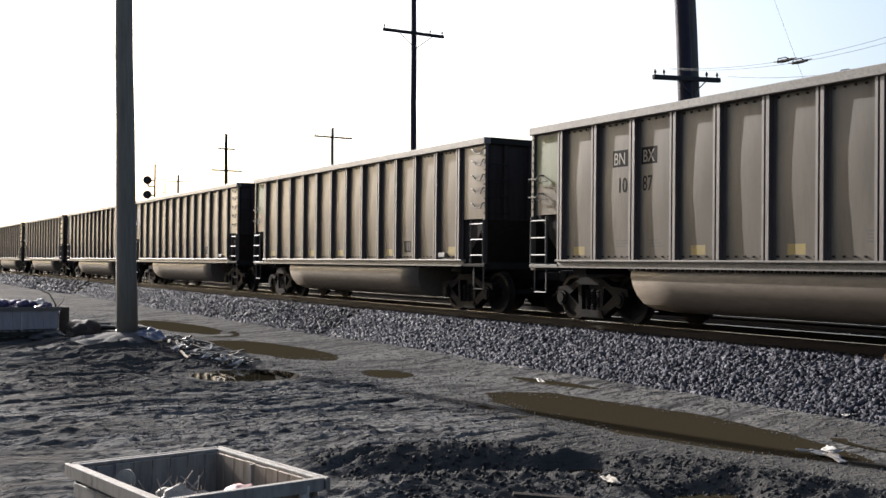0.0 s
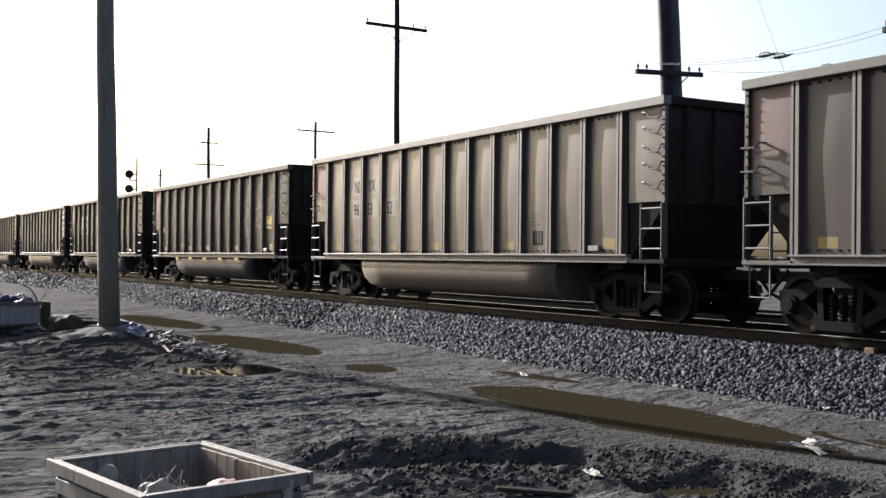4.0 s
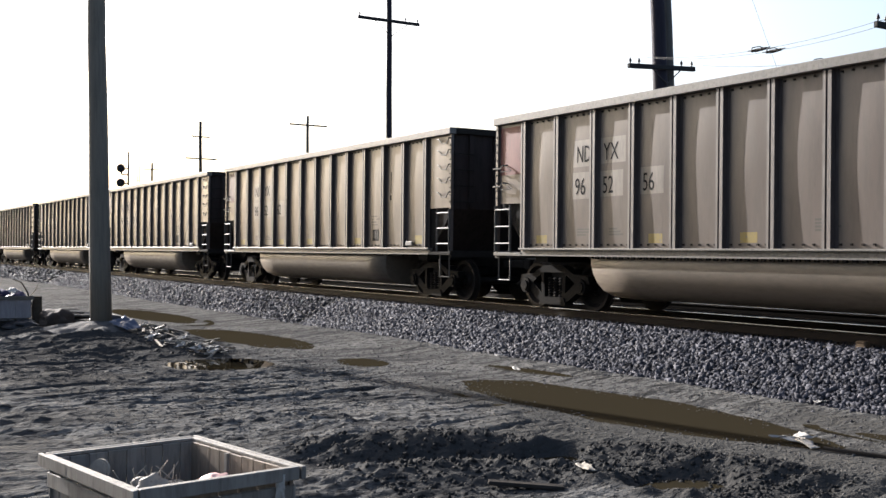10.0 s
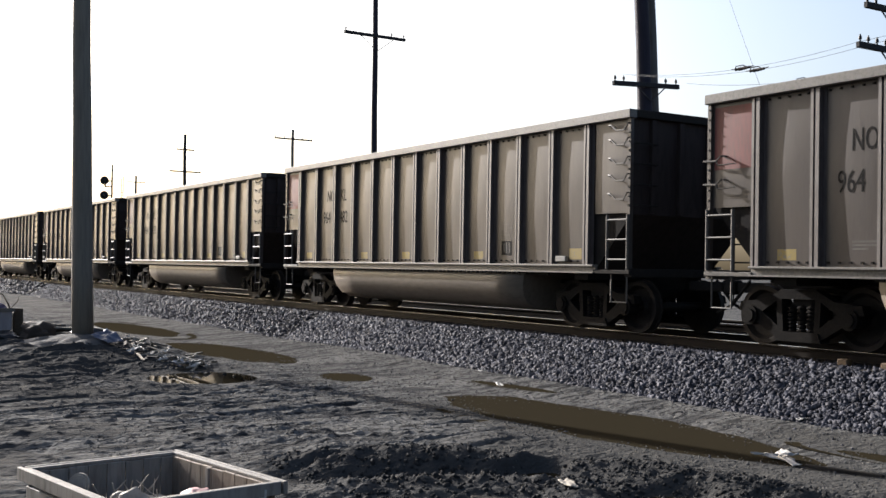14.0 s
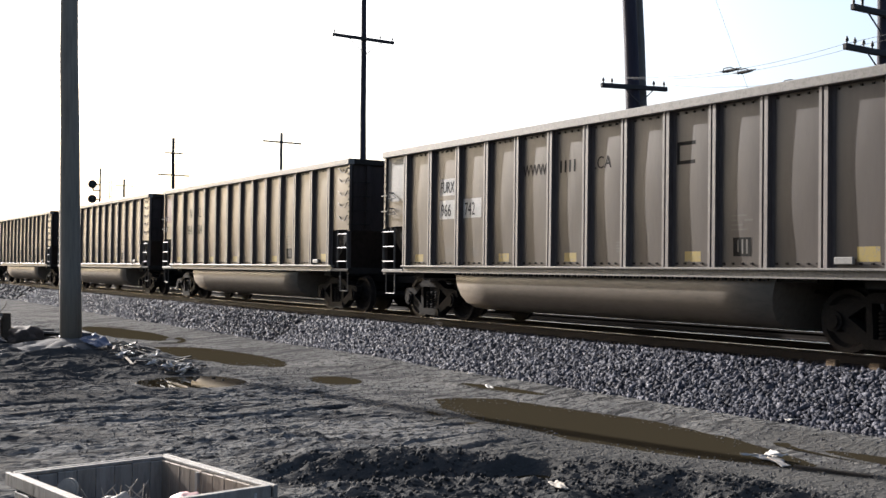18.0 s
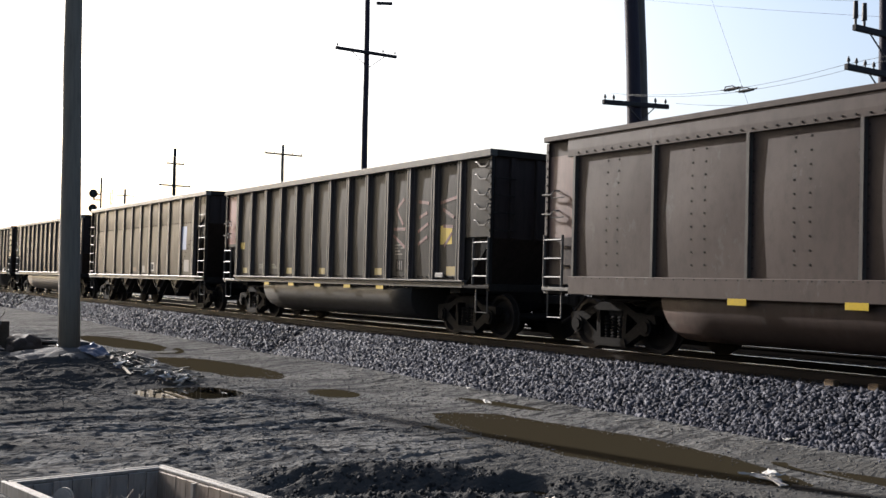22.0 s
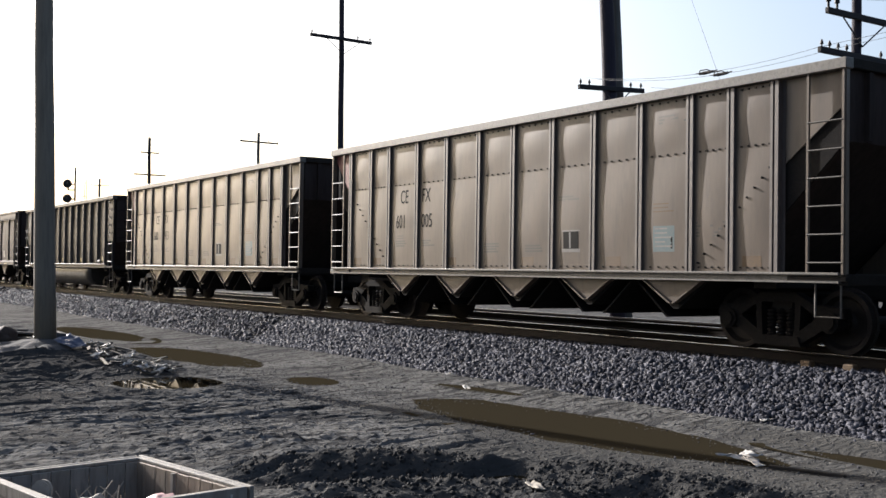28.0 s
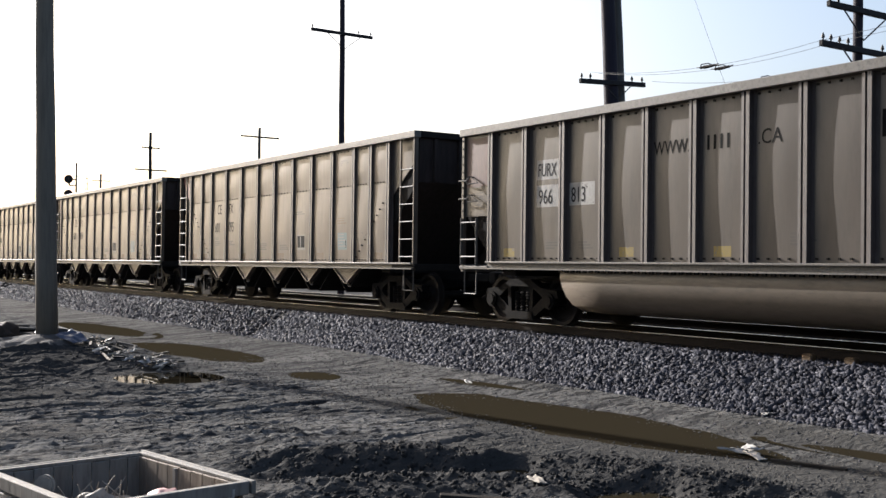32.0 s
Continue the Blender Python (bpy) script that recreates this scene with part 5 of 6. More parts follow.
for n, kind, paint, mark, digits, corner, car in CARS:
    own = BASE[kind][1]
    if paint != own:
        repaint(car, paints[own], paints[paint])
    if kind == "g" and paint in ("dark", "olive", "umber"):
        repaint(car, m_tub, m_tub_olive if paint == "olive" else m_tub_dark)
        repaint(car, m_stake, m_stake_olive if paint == "olive" else m_stake_dark)
        repaint(car, m_chord, m_chord_dark)
    if kind == "g":
        gon_marks(car, mark if mark not in ("BN", "CITX", "FLCX") else "", digits, corner, False, "w" if mark in ("NOKL", "FURX") else "n")
        special(n, car)
    if kind == "h":
        hop_marks(car, digits)
    if kind == "s":
        for x in (4.55, 6.6, 8.5, 10.45):
            patch(car, x, x + .36, .90, 1.0, m_bright, "reflector", SIDE + .014, "yellow reflector strip")
        patch(car, 12.3, 12.85, 1.12, 1.24, m_bright, "reflector", SIDE + .014, "yellow reflector strip")
        patch(car, .10, .80, 2.0, 3.5, m_pink, "colour_patch", PANEL_Y + .05)
    if kind == "sh":
        patch(car, .10, .80, 2.75, 3.6, m_red, "colour_patch", PANEL_Y + .05, "dull red corner sheet")
        for k in range(8):
            patch(car, .9 + 1.5 * k, 1.5 + 1.5 * k, 1.14, 1.19, m_yellow, "yellow_stripe", SIDE + .014)
        for x, z in ((2.0, 2.7), (2.1, 3.1), (3.2, 2.2)):
            patch(car, x, x + .35, z, z + .06, m_pale, "scrape")
        write(car, "1750", 3.1, 2.2, .4, m_grab)
        patch(car, 10.9, 11.25, 1.5, 1.85, m_pale, "data_panel")
    if kind == "h2":
        patch(car, 8.6, 9.0, 1.3, 1.62, m_chip, "data_panel", PANEL_Y + .066, label="white data panel")
        patch(car, 8.66, 8.94, 1.36, 1.56, m_letter, "data_panel", PANEL_Y + .070)
        patch(car, 6.3, 6.75, 1.3, 1.44, m_orange, "orange_patch", PANEL_Y + .066)
        patch(car, 7.55, 7.85, 1.25, 1.5, m_pale, "pale_patch", PANEL_Y + .066)
        patch(car, 11.98, 12.5, 2.05, 2.85, m_skyblue, "sticker", PANEL_Y + .066, label="blue-grey sprayed patch")
        patch(car, 12.3, 12.8, 1.3, 1.7, m_pale, "pale_patch", PANEL_Y + .066)
    tagged(car, f"{WORDS[paint]} {KINDS[kind]}" + (f", lettered {mark}" if mark and mark != "BN" else ""), "railroad car", "coal train cars")

# ---------------------------------------------------------------- poles and wires
def insulator(bm, x, y, z, h=.17, r=.042):
    rod(bm, (x, y, z), (x, y, z + h * .5), .018, .018, 6)
    rod(bm, (x, y, z + h * .35), (x, y, z + h * .75), r, r * .8, 10)
    rod(bm, (x, y, z + h * .75), (x, y, z + h), r * .55, r * .35, 10)


def pole(name, label, x, y, z0, h, r0, r1, mat, lean=0.0, arms=(), category="utility pole", group="utility poles", side=0.0):
    """A round pole with crossarms. arms: height, half length towards and away, turn, insulator offsets, brace."""
    p = thing(name, label, category, pose(x, y, z0, side, -lean, 0), group)
    bm = B()
    pipe(bm, [(.01 * math.sin(k * 1.7), .01 * math.cos(k * 2.3), h * k / 8) for k in range(9)], r0, 16, r1)
    part("shaft", bm, mat, p, smooth=True)
    for z, lo, hi, turn, pins, brace, tilt in arms:
        bm = B()
        obox(bm, pose(0, 0, z, tilt, 0, turn) @ pose(r1 + .05, (hi - lo) / 2, 0), .10, lo + hi, .13, .01)
        arm = part("crossarm", bm, m_arm, p, "dark timber crossarm")
        m = pose(0, 0, z, tilt, 0, turn)
        for q in pins:
            c = m @ Vector((r1 + .05, q, .06))
            bm = B()
            insulator(bm, *c)
            part("insulator", bm, m_glass_ins, arm, "dark pin insulator")
        if brace:
            bm = B()
            for s in (-1, 1):
                rod(bm, m @ Vector((r1 + .10, s * brace, -.05)), m @ Vector((r1 + .06, 0, -.05 - brace * .75)), .018, .018, 5)
            part("arm_brace", bm, m_wire, p)
    return p


pole("utility_pole", "thick weathered pole standing in a mud mound", -24.24, 5.76, .15, 13.0, .235, .16, m_wood, 2.0, side=.9)
pole("utility_pole", "slim dark violet pole with a crossarm", -39.2, 21.0, .3, 16.5, .15, .10, m_violet, 1.0,
     [(11.30, 1.52, 1.36, 0, (-1.44, 1.28, .7), .8, 0), (13.4, 1.25, -.35, 0, (), 0, -20), (13.4, -.35, 1.1, 0, (), 0, 8)])
pole("utility_pole", "stout dark pole with a crossarm beside a grey pole", -22.50, 21.0, .3, 13.0, .235, .19, m_violet, 3.9,
     [(7.0, 1.38, 1.12, 0, (-1.30, -.98, .62, 1.02), .55, 3.2)])
pole("utility_pole", "grey weathered pole against a dark one", -22.69, 21.5, .3, 13.5, .19, .15, m_grey_pole, 3.9)
D_POLE = pole("utility_pole", "dark pole with two crossarms and tall insulators", -14.85, 21.0, .3, 12.0, .12, .10, m_violet, 0.0,
     [(6.63, 1.5, 1.7, 0, (-1.42, -1.15, -.85, -.55, .7, 1.1, 1.5), .8, 0), (7.52, 1.25, 1.7, 0, (), .8, 0)])
for y in (-1.2, -.9, 1.3):
    bm = B()
    rod(bm, (.15, y, 7.55), (.15, y, 7.75), .03, .03, 8)
    rod(bm, (.15, y, 7.72), (.15, y, 8.10), .06, .05, 10)
    part("post_insulator", bm, m_glass_ins, D_POLE, "tall black post insulator")
pole("utility_pole", "distant pole with two short crossarms", -96.8, 32.0, .3, 13.7, .20, .14, m_arm, 2.0,
     [(12.25, .85, .85, 0, (-.8, .8), 0, 0), (10.2, 1.5, 1.5, 0, (), 0, 0)])
pole("utility_pole", "distant grey pole with one crossarm", -81.5, 36.0, .3, 12.9, .15, .12, m_grey_pole, 1.0,
     [(12.1, 1.7, 1.7, 0, (-1.6, -.8, .8, 1.6), 0, 0)])
pole("utility_pole", "far small pole with one crossarm", -158.8, 45.0, .3, 14.6, .2, .16, m_grey_pole, 1.0,
     [(13.6, 1.35, 1.35, 0, (-1.25, 1.25), 0, 0)])


def signal():
    s = thing("railway_signal", "black two-headed railway signal on a mast with ladder", "railway signal", pose(-84.3, 22.0, .3))
    bm = B()
    rod(bm, (0, 0, 0), (0, 0, 9.3), .09, .07, 10)
    part("mast", bm, m_arm, s)
    for z in (8.05, 6.9):
        bm = B()
        rod(bm, (-.55, -.45, z), (-.40, -.48, z), .33, .33, 20)
        rod(bm, (-.5, -.45, z), (-.1, -.45, z), .12, .12, 10)
        rod(bm, (-.3, -.45, z - .05), (0, 0, z - .05), .05, .05, 8)
        rod(bm, (-.3, -.45, z - .5), (0, 0, z - .5), .05, .05, 8)
        rod(bm, (-.3, -.45, z - .5), (-.3, -.45, z), .07, .07, 8)
        part("signal_head", bm, m_arm, s, "round black signal head")
    bm = B()
    for x in (1.6, 2.1):
        rod(bm, (x, .3, 0), (x, .3, 8.3), .03, .03, 6)
    for z in np.arange(.4, 8.3, .4):
        rod(bm, (1.6, .3, z), (2.1, .3, z), .02, .02, 6)
    pipe(bm, [(0, 0, 8.2), (2.1, .3, 8.2)], .03)
    pipe(bm, [(0, 0, 7.0), (2.1, .3, 7.0)], .03)
    part("ladder", bm, m_wire, s)


signal()


def wire(points, sag, r=.008, label="thin overhead wire strung between poles"):
    cu_pts = []
    for (a, b) in zip(points, points[1:]):
        a, b = Vector(a), Vector(b)
        for k in range(12):
            u = k / 12
            p = a.lerp(b, u)
            p.z -= sag * 4 * u * (1 - u)
            cu_pts.append(p)
    cu_pts.append(Vector(points[-1]))
    bm = B()
    pipe(bm, cu_pts, r, 5)
    tagged(part("overhead_wire", bm, m_wire, None), label, "wire", "overhead wires")


for dy in (-1.4, -1.0, 1.1):
    wire([(-22.4, 21 + dy, 7.42), (-14.8, 21 + dy, 7.0), (14, 21 + dy, 8.6)], .27, .005)
for dy in (-1.2, 1.3):
    wire([(-39.2, 21 + dy, 15.5), (-14.7, 21 + dy, 8.4), (20, 21 + dy, 11)], .3, .004)
wire([(-24.7, 20.05, 22), (-17.85, 20.05, 6.5)], 0.02, .004, "thin guy wire slanting down to the line wires")


def wire_z(x):
    u = (x + 22.4) / 7.6
    return 7.42 - .42 * u - .27 * 4 * u * (1 - u)


for x, y in ((-18.02, 19.6), (-17.92, 20.0), (-18.28, 22.1)):
    t = thing("wire_splice", "black clamp with dead-end insulators on the overhead wires", "insulator", pose(x, y, wire_z(x)), "wire splices")
    bm = B()
    rod(bm, (-.34, 0, .02), (-.10, 0, 0), .012, .020, 8)
    rod(bm, (.12, 0, 0), (.36, 0, .02), .020, .012, 8)
    rod(bm, (-.10, 0, 0), (.12, 0, 0), .045, .04, 10)
    for q in (-.16, .18):
        rod(bm, (q - .05, 0, 0), (q + .05, 0, .005), .034, .034, 10)
    pipe(bm, [(-.20, -.02, .0), (-.12, -.08, .06), (.10, -.08, .06), (.20, -.02, .0)], .013, 6)
    part("clamp", bm, m_glass_ins, t)


# ---------------------------------------------------------------- the crate
def crate():
    a, b, d = Vector((-6.72, 1.29, 0)), Vector((-6.77, 2.26, 0)), Vector((-5.52, 1.50, 0))
    ex, ey = (d - a), (b - a)
    lx, ly = ex.length, ey.length
    turn = math.degrees(math.atan2(ex.y, ex.x))
    H = .77
    c = thing("wooden_crate", "open weathered wooden crate of upright boards holding rubbish", "crate", pose(a.x, a.y, 0, 0, 0, turn))
    rnd = random.Random(8)

    def boards(side):
        n = 8 if side in "lr" else 9
        w = (ly if side in "lr" else lx) / n
        for k in range(n):
            bm = B()
            top = H - .022 - rnd.uniform(0, .006)
            u0, u1 = k * w + .002, (k + 1) * w - .002
            if side == "f":
                box(bm, u0, u1, .022, .04, .10, top, .003)
            if side == "k":
                box(bm, u0, u1, ly - .04, ly - .022, .10, top, .003)
            if side == "l":
                box(bm, .022, .04, u0, u1, .10, top, .003)
            if side == "r":
                box(bm, lx - .04, lx - .022, u0, u1, .10, top, .003)
            part("board", bm, m_crate if side in "fl" else m_crate_in, c)
    for s in "fklr":
        boards(s)
    for z0, z1 in ((H - .20, H - .11), (.12, .21)):
        for k, (x0, x1, y0, y1) in enumerate(((0, lx, 0, .02), (0, lx, ly - .02, ly), (0, .02, .022, ly - .022), (lx - .02, lx, .022, ly - .022))):
            bm = B()
            box(bm, x0, x1, y0, y1, z0, z1, .004)
            part("batten", bm, m_crate, c)
    for x0, x1, y0, y1 in ((-.045, lx + .045, -.040, -.012), (-.045, lx + .045, ly + .012, ly + .040), (-.040, -.012, .002, ly - .002), (lx + .012, lx + .040, .002, ly - .002)):
        bm = B()
        box(bm, x0, x1, y0, y1, H - .075, H, .004)
        part("rim_board", bm, m_crate, c, "pale top rim board")
    for x0, x1, y0, y1 in ((-.012, lx + .012, -.012, .022), (-.012, lx + .012, ly - .022, ly + .012), (-.012, .022, .022, ly - .022), (lx - .022, lx + .012, .022, ly - .022)):
        bm = B()
        box(bm, x0, x1, y0, y1, H - .024, H - .004, .003)
        part("rim_strip", bm, m_crate, c)
    bm = B()
    box(bm, .03, lx - .03, .03, ly - .03, .08, .10)
    part("floor_board", bm, m_crate_in, c)
    for y in (.04, ly / 2 - .04, ly - .12):
        bm = B()
        box(bm, 0, lx, y, y + .08, 0, .08, .004)
        part("runner", bm, m_crate_in, c)
    bm = B()
    box(bm, .50, .53, ly - .06, ly - .042, H - .26, H - .03)
    part("slat", bm, m_crate, c)
    return c, turn, Vector((a.x, a.y, 0))


CRATE, CR_TURN, CR_AT = crate()


def sheet(name, label, category, at, sx, sy, amp, mat, seed, thick=.006):
    """A crumpled sheet of plastic or paper."""
    n = 12
    u, v = np.meshgrid(np.linspace(-.5, .5, n), np.linspace(-.5, .5, n), indexing="ij")
    z = amp * (fbm(u * 3 + seed, v * 3 - seed, 3, seed) - .3) * 2
    r = 1 + .25 * (fbm(u * 2 + 9, v * 2, 2, seed + 3) - .5)
    P = np.stack([u * sx * r, v * sy * r, z], -1)
    me = grid_mesh(name, P, n, n, mat)
    o = part(name, me, None, None, at=at)
    md = o.modifiers.new("thickness", "SOLIDIFY")
    md.thickness = thick
    return tagged(o, label, category, "rubbish")


def bag(name, label, at, r, squash, mat, seed, category="bag"):
    """A slumped, creased bag."""
    bm = B()
    bmesh.ops.create_icosphere(bm, subdivisions=3, radius=r)
    for v in bm.verts:
        d = v.co.normalized()
        k = 1 + .5 * (noise.noise(d * 1.7 + Vector((seed, 0, 0)))) + .22 * noise.noise(d * 5 + Vector((0, seed, 0)))
        v.co = d * r * k
        v.co.z *= squash
        v.co.z = max(v.co.z, -r * squash * .45)
    return tagged(part(name, bm, mat, None, at=at, smooth=True), label, category, "rubbish")


CM = pose(CR_AT.x, CR_AT.y, 0, 0, 0, CR_TURN)
bag("plastic_bag", "crumpled dirty white plastic bag in the crate", CM @ pose(.70, .33, .62), .09, .9, m_paper, 1)
bag("paper_wad", "crumpled pale paper in the crate", CM @ pose(.56, .36, .61), .08, .8, m_paper, 3, "paper")
bag("plastic_bag", "pale pink plastic bundle in the crate", CM @ pose(.84, .66, .62), .10, .75, m_pinkrag, 6)
bm = B()
rod(bm, (0, 0, 0), (0, 0, .012), .075, .072, 28)
rod(bm, (0, 0, .011), (0, 0, .018), .06, .058, 28)
tagged(part("round_dish", bm, m_paper, None, at=CM @ pose(.20, .24, .665, 72, 0, 30)), "round pale dish leaning in the crate", "dish", "rubbish")
bag("plastic_bag", "dark rubbish filling the crate's bottom", CM @ pose(.62, .5, .38), .42, .5, m_tarp, 9)
sheet("plastic_scrap", "white plastic scrap hanging on the crate's corner", "scrap", CM @ pose(1.24, .85, .66, 90, 0, 70), .05, .15, .03, m_rag, 12)
bm = B()
rnd = random.Random(2)
for k in range(14):
    a = Vector((rnd.uniform(-.15, .15), rnd.uniform(-.12, .12), 0))
    pipe(bm, [a, a + Vector((rnd.uniform(-.1, .1), rnd.uniform(-.1, .1), rnd.uniform(.03, .11)))], .003, 4)
tagged(part("straw_bundle", bm, m_paper, None, at=CM @ pose(.60, .36, .655)), "pale stalks sticking out of the crate's rubbish", "rubbish", "rubbish", "stuff")


# ---------------------------------------------------------------- rubbish heap by the pole
def gz(x, y):
    return float(lie(np.array([float(x)]), np.array([float(y)]))[0])


def pallet(x, y, turn, z):
    p = thing("pallet", "grey broken timber pallet under the rubbish bin", "pallet", pose(x, y, z, 0, 0, turn), "pallets")
    for k in range(8):
        bm = B()
        box(bm, -.64, .66 + .05 * math.sin(k * 2.1), -.72 + k * .185, -.60 + k * .185, .10, .125, .003)
        part("slat", bm, m_plank, p)
    for x0 in (-.62, -.05, .52):
        bm = B()
        box(bm, x0, x0 + .1, -.72, .72, 0, .10, .003)
        part("bearer", bm, m_tie, p)
    return p


def bin_box(x, y, z, turn):
    """A low open bin of broad panels with corner posts; its front faces +x."""
    b = thing("rubbish_bin", "low pale grey timber bin heaped with rubbish, on a pallet", "bin", pose(x, y, z, 0, 0, turn))
    for k in range(4):
        for x0 in (-.60, .56):
            bm = B()
            box(bm, x0, x0 + .035, -.68 + k * .34, -.345 + k * .34, .02, .50, .004)
            part("board", bm, m_binwood, b)
    for y0 in (-.70, .665):
        for k in range(2):
            bm = B()
            box(bm, -.56, .555, y0, y0 + .03, .02 + .245 * k, .255 + .245 * k, .004)
            part("board", bm, m_plank, b)
    for x0 in (-.61, .595):
        bm = B()
        box(bm, x0, x0 + .03, -.74, .74, .44, .53, .004)
        part("rim_board", bm, m_plank, b)
    bm = B()
    box(bm, .60, .625, -.16, -.12, .0, .42, .004)
    part("cleat", bm, m_chip, b, "pale upright cleat")
    bm = B()
    box(bm, -.56, .555, -.66, .66, 0, .02)
    part("floor_board", bm, m_plank, b)
    return b


HX, HY = -26.6, 3.88
HZ = gz(HX, HY)
pallet(HX, HY, 3, HZ - .02)
pallet(HX + .06, HY - .05, 8, HZ + .11)
bin_box(HX, HY, HZ + .236, 5)
rnd = random.Random(21)
for k in range(14):
    x, y = HX + rnd.uniform(-.42, .42), HY + rnd.uniform(-.52, .52)
    bag("rubbish_bag", "slumped rubbish bag heaped in the bin", pose(x, y, HZ + .71 + rnd.uniform(-.05, .12)), rnd.uniform(.12, .22), .7, rnd.choice([m_tarp, m_purple, m_blue, m_purple]), 30 + k)
sheet("plastic_scrap", "white plastic scrap on top of the rubbish bin", "scrap", pose(HX + .4, HY + .35, HZ + .86, 20, 10, 30), .30, .16, .08, m_rag, 44)
# boards and a sack lean on the bin's end
for k, (dx, dy, tilt) in enumerate(((.30, .80, 6), (.05, .84, 14), (-.2, .86, 9))):
    bm = B()
    box(bm, -.10, .10, -.012, .012, 0, .72 - .09 * k, .004)
    tagged(part("leaning_board", bm, m_plank if k else m_twig, None, at=pose(HX + dx, HY + dy + .12, gz(HX + dx, HY + dy) - .01, tilt, 0, 70)), "brown-grey board leaning on the bin", "board", "leaning boards")
bag("sack", "brown slumped sack on the mud beside the bin", pose(-25.35, 5.02, gz(-25.35, 5.02) + .10), .36, .75, m_sack, 77, "sack")
bag("sack", "dark slumped sack beside the bin", pose(-25.7, 4.35, gz(-25.7, 4.35) + .04), .34, .42, m_tarp, 75, "sack")
bm = B()
bmesh.ops.create_cone(bm, cap_ends=True, segments=18, radius1=.11, radius2=.14, depth=.26, matrix=Matrix.Translation((0, 0, .13)))
bmesh.ops.create_cone(bm, cap_ends=False, segments=18, radius1=.15, radius2=.15, depth=.03, matrix=Matrix.Translation((0, 0, .255)))
tagged(part("bucket", bm, m_rag, None, at=pose(-26.0, 5.38, gz(-26.0, 5.38) - .01, 4, -6, 0)), "small white plastic bucket standing on the ground", "bucket")
for k in range(9):
    bm = B()
    w = rnd.uniform(.5, .9)
    box(bm, -w, w, -.09, .09, 0, .05, .006)
    x, y = -27.6 + rnd.uniform(-.5, .5), 5.95 + rnd.uniform(-.5, .5)
    tagged(part("plank", bm, rnd.choice([m_tie, m_tie, m_plank]), None, at=pose(x, y, gz(x, y) + .035 * k - .02, rnd.uniform(-4, 4), rnd.uniform(-5, 5), 75 + rnd.uniform(-35, 35))),
           "dark weathered plank in a low pile behind the pole", "plank", "piled planks")
for k in range(100):
    x = rnd.uniform(-24.6, -19.5)
    y = 6.82 + rnd.gauss(0, .24)
    if k % 2 == 0:
        sheet("litter_scrap", "pale torn scrap lying on the mud", "litter", pose(x, y, gz(x, y) + .05, rnd.uniform(-30, 30), rnd.uniform(-30, 30), rnd.uniform(0, 360)), rnd.uniform(.1, .30), rnd.uniform(.05, .14), .05, rnd.choice([m_rag, m_white, m_paper, m_blue, m_plank]), 60 + k)
    else:
        bm = B()
        box(bm, -rnd.uniform(.15, .45), .3, -.03, .03, 0, .03, .004)
        tagged(part("timber_scrap", bm, rnd.choice([m_plank, m_twig, m_paper, m_tarp]), None, at=pose(x, y, gz(x, y) + .02, rnd.uniform(-12, 12), rnd.uniform(-14, 14), rnd.uniform(0, 360))),
               "broken scrap of timber on the mud heap", "scrap wood", "scrap wood")


def sand_mound(x, y, r, h):
    """A smooth low cone of dry sand with a ragged foot."""
    n, k = 48, 14
    a, u = np.meshgrid(np.linspace(0, math.tau, n), np.linspace(0, 1, k), indexing="ij")
    R = u * r * (1 + .18 * (fbm(np.cos(a) * 1.5 + 5, np.sin(a) * 1.5, 3, 91) - .5))
    X, Y = x + R * np.cos(a) * .9, y + R * np.sin(a) * 1.15
    Z = lie(X, Y) - .04 + h * (1 - u ** 1.4) + .05 * (fbm(X * 6, Y * 6, 3, 92) - .5)
    return tagged(part("sand_mound", grid_mesh("sand_mound", np.stack([X, Y, Z], -1), n, k, m_sand), None), "low mound of pale sand round the pole's foot", "sand", kind="structure")


sand_mound(-24.15, 5.60, 1.15, .16)
sheet("plastic_sheet", "crumpled blue plastic sheet on the mound by the pole", "plastic sheet", pose(-23.55, 6.12, gz(-23.55, 6.12) + .10, 12, 22, 30), .55, .42, .10, m_bluesheet, 93)
bag("tarpaulin", "black tarpaulin lump behind the pole", pose(-26.9, 6.5, gz(-26.9, 6.5) + .06), .42, .45, m_tarp, 78, "tarpaulin")
bm = B()
pipe(bm, [(0, 0, 0), (.05, -.1, .30), (.0, -.22, .52), (0, -.42, .60)], .022, 6, .010)
pipe(bm, [(.03, -.06, .18), (.08, .08, .36), (.05, .12, .46)], .014, 5, .007)
tagged(part("bent_branch", bm, m_twig, None, at=pose(HX + .45, HY + .75, HZ + .55)), "bare bent branch sticking from the rubbish", "branch")

# litter at the puddle
for k, (dx, dy, sx, sy, rz, tilt) in enumerate(((0, 0, .34, .11, 20, 8), (.22, -.10, .40, .09, -25, 4), (-.15, -.05, .34, .05, 75, 6), (-.02, .12, .20, .09, -10, 25), (.1, .06, .2, .05, 80, 12))):
    sheet("paper_litter", "white torn paper litter at the puddle's edge", "litter", pose(-7.92 + dx, 9.25 + dy, gz(-7.95, 9.3) + .03 + .012 * k, tilt, 4, rz), sx, sy, .025, m_rag, 90 + k)
for x, y, sx in ((-14.9, 10.45, .34), (-7.4, 5.95, .25), (-16.3, 11.05, .14), (-9.3, 11.3, .14)):
    sheet("paper_litter", "pale scrap of litter lying on the ground", "litter", pose(x, y, float(bank(np.array([x]), np.array([y]))[0]) + .05, 5, 5, x * 50), sx, .1, .03, m_rag if x < -8 else m_paper, int(-x * 10))
bm = B()
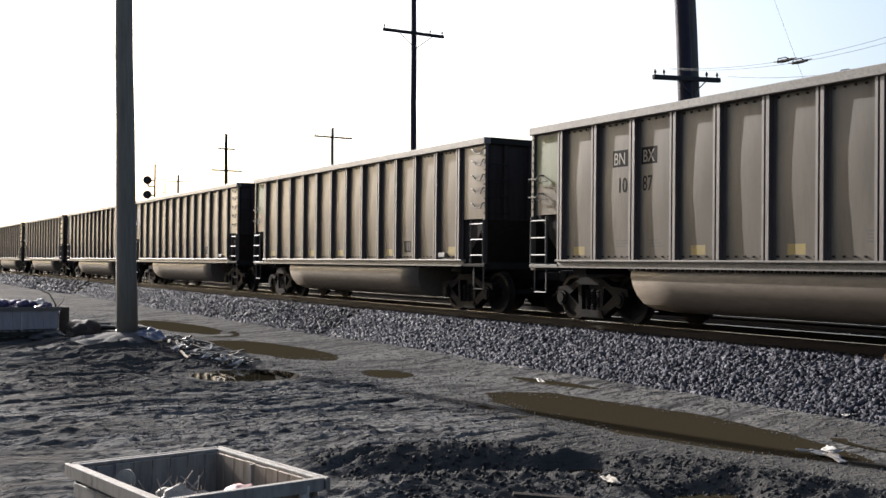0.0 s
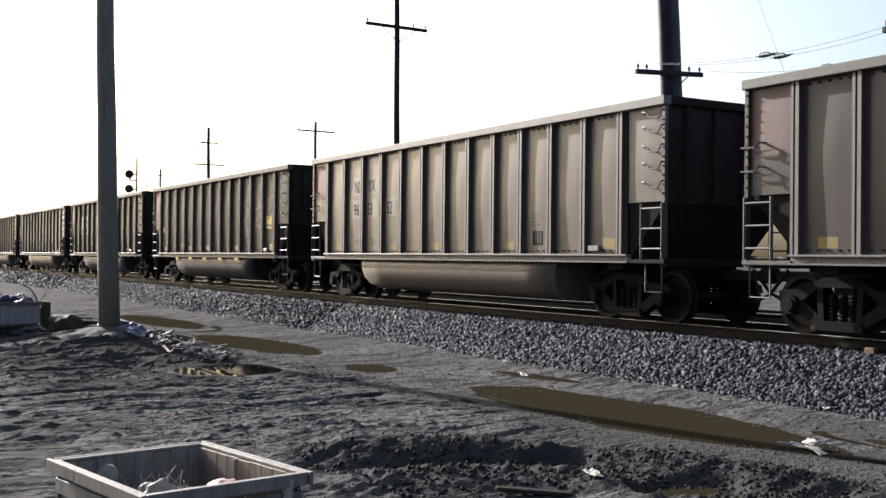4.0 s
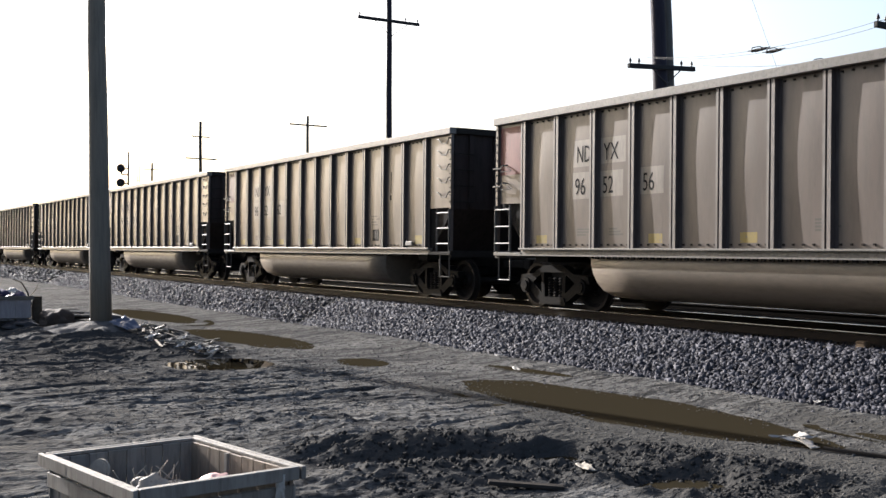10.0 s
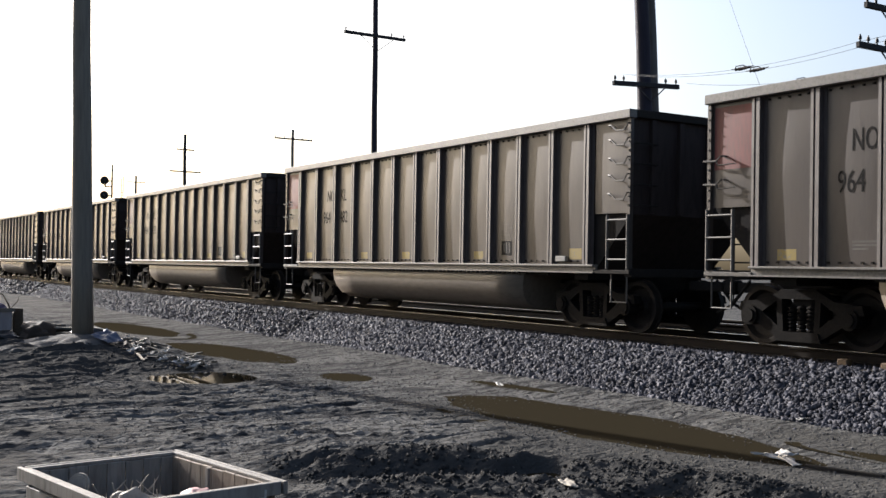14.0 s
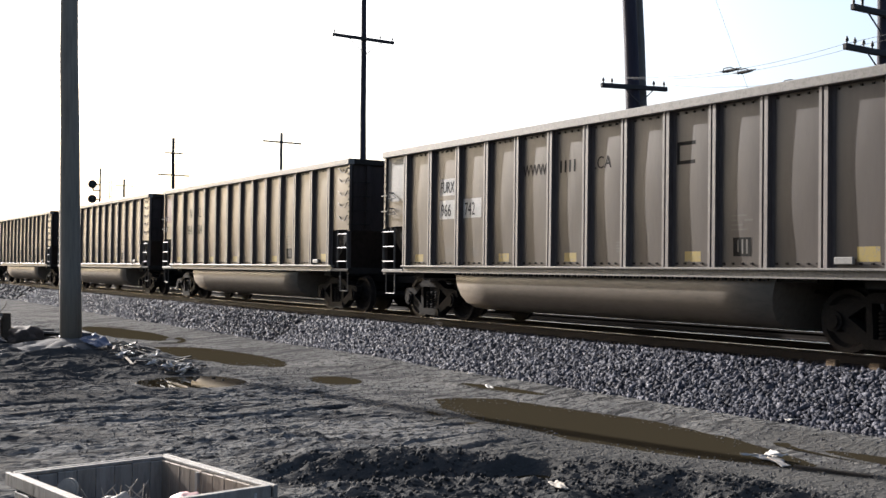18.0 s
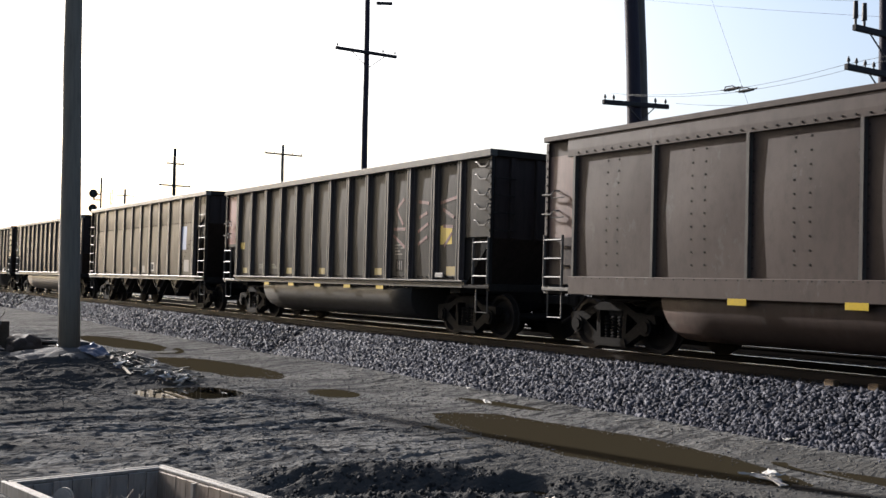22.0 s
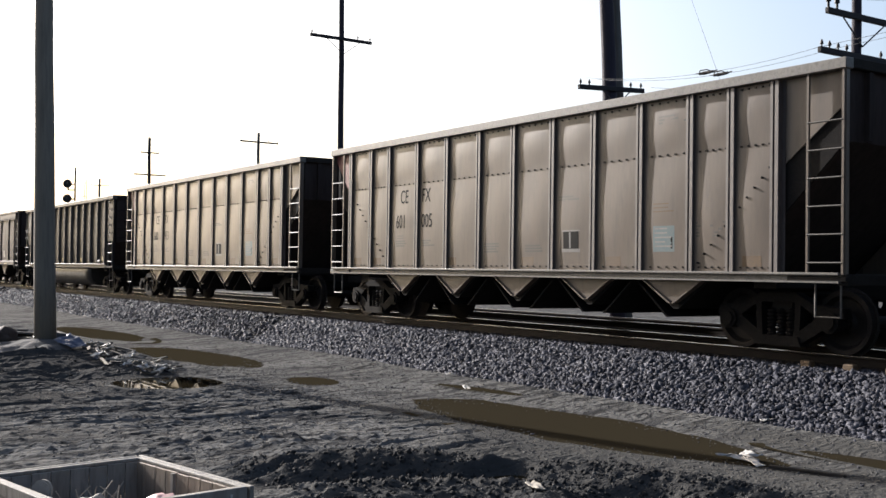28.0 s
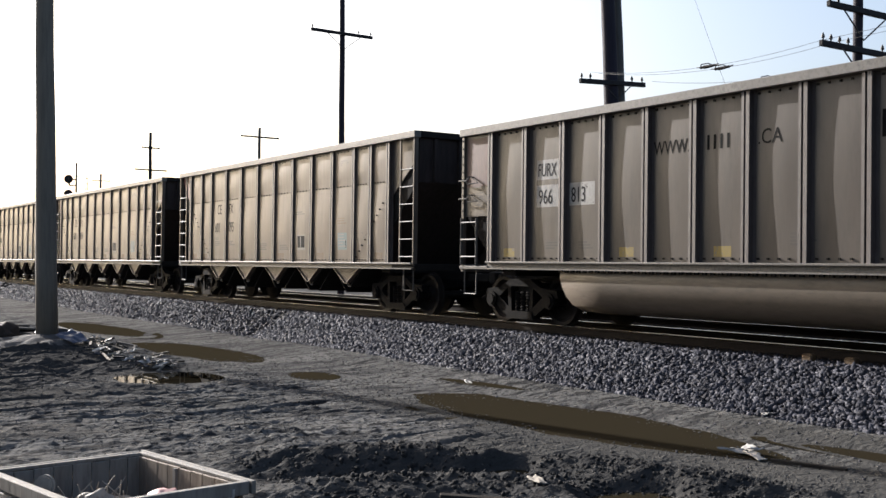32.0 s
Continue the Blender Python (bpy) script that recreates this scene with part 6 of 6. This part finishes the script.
box(bm, -.32, .32, -.05, .05, 0, .035, .005)
tagged(part("plank", bm, m_tie, None, at=pose(-7.4, 5.3, gz(-7.4, 5.3) + .02, 0, 4, 60)), "short muddy plank lying in the rut", "plank")
bm = B()
box(bm, -.4, .4, -.03, .03, 0, .03, .005)
tagged(part("plank", bm, m_tie, None, at=pose(-7.05, 9.2, gz(-7.05, 9.2) + .01, 0, 0, 15)), "thin dark stick lying by the puddle", "plank")
for x in (-9.75, -9.05, -8.4):
    bm = B()
    box(bm, -.09, .09, -.06, .06, 0, .12, .02)
    tagged(part("rail_anchor", bm, m_orange, None, at=pose(x, 12.72, .70)), "rust-orange block lying by the near rail", "rail anchor", "rail anchors")


# ---------------------------------------------------------------- far woods
def woods(y, x0, x1, n, h, seed):
    rng = np.random.default_rng(seed)
    bm = B()
    V, F = [], []
    for k in range(n):
        x, s = rng.uniform(x0, x1), h * rng.uniform(.5, 1.2)
        for j in range(16):
            a, b, c = x + rng.normal(0, s * .35), y + rng.normal(0, 2), abs(rng.normal(0, s * .4)) + .2
            i = len(V)
            r = s * rng.uniform(.1, .25)
            V += [(a - r, b, c), (a + r, b, c - r * .3), (a + r * .2, b + .1, c + r)]
            F.append((i, i + 1, i + 2))
    bm.free()
    return tagged(part("far_woods", tri_mesh("far_woods", np.array(V), np.array(F), m_far), None), "hazy line of bare trees on the horizon", "trees", kind="stuff")


woods(420, -1400, 60, 260, 5, 5)


# ---------------------------------------------------------------- what moves
def motions():
    drift = [(0.0, .06), (3.0, -.12), (7.0, .0), (14.0, 0.0), (18.0, .0), (21.0, -.17), (24.0, -.45), (28.0, -1.05), (32.0, -1.88)]
    for n, kind, paint, mark, digits, corner, car in CARS:
        walk(car, [(t, pose(X_TRAIN + n * L_CAR - 14.6 * t + d, TRACK_Y, RAIL_Z)) for t, d in drift])
    # all axles of a kind turn alike: two keyed, the rest share their keys
    steps = [k / 30 for k in range(961)]
    wheels = {}
    for car in CARS:
        for o in car[-1].children_recursive:
            if o.name.startswith("wheelset"):
                wheels.setdefault(round(o.matrix_basis.translation.x, 2), []).append(o)
    for x, obs in wheels.items():
        walk(obs[0], [(t, pose(x, 0, WR, 0, -math.degrees(14.6 / WR) * t, 0)) for t in steps])
        keys = obs[0].animation_data
        for o in obs[1:]:
            o.rotation_mode = "QUATERNION"
            d = o.animation_data_create()
            d.action = keys.action
            d.action_slot = keys.action_slot


motions()
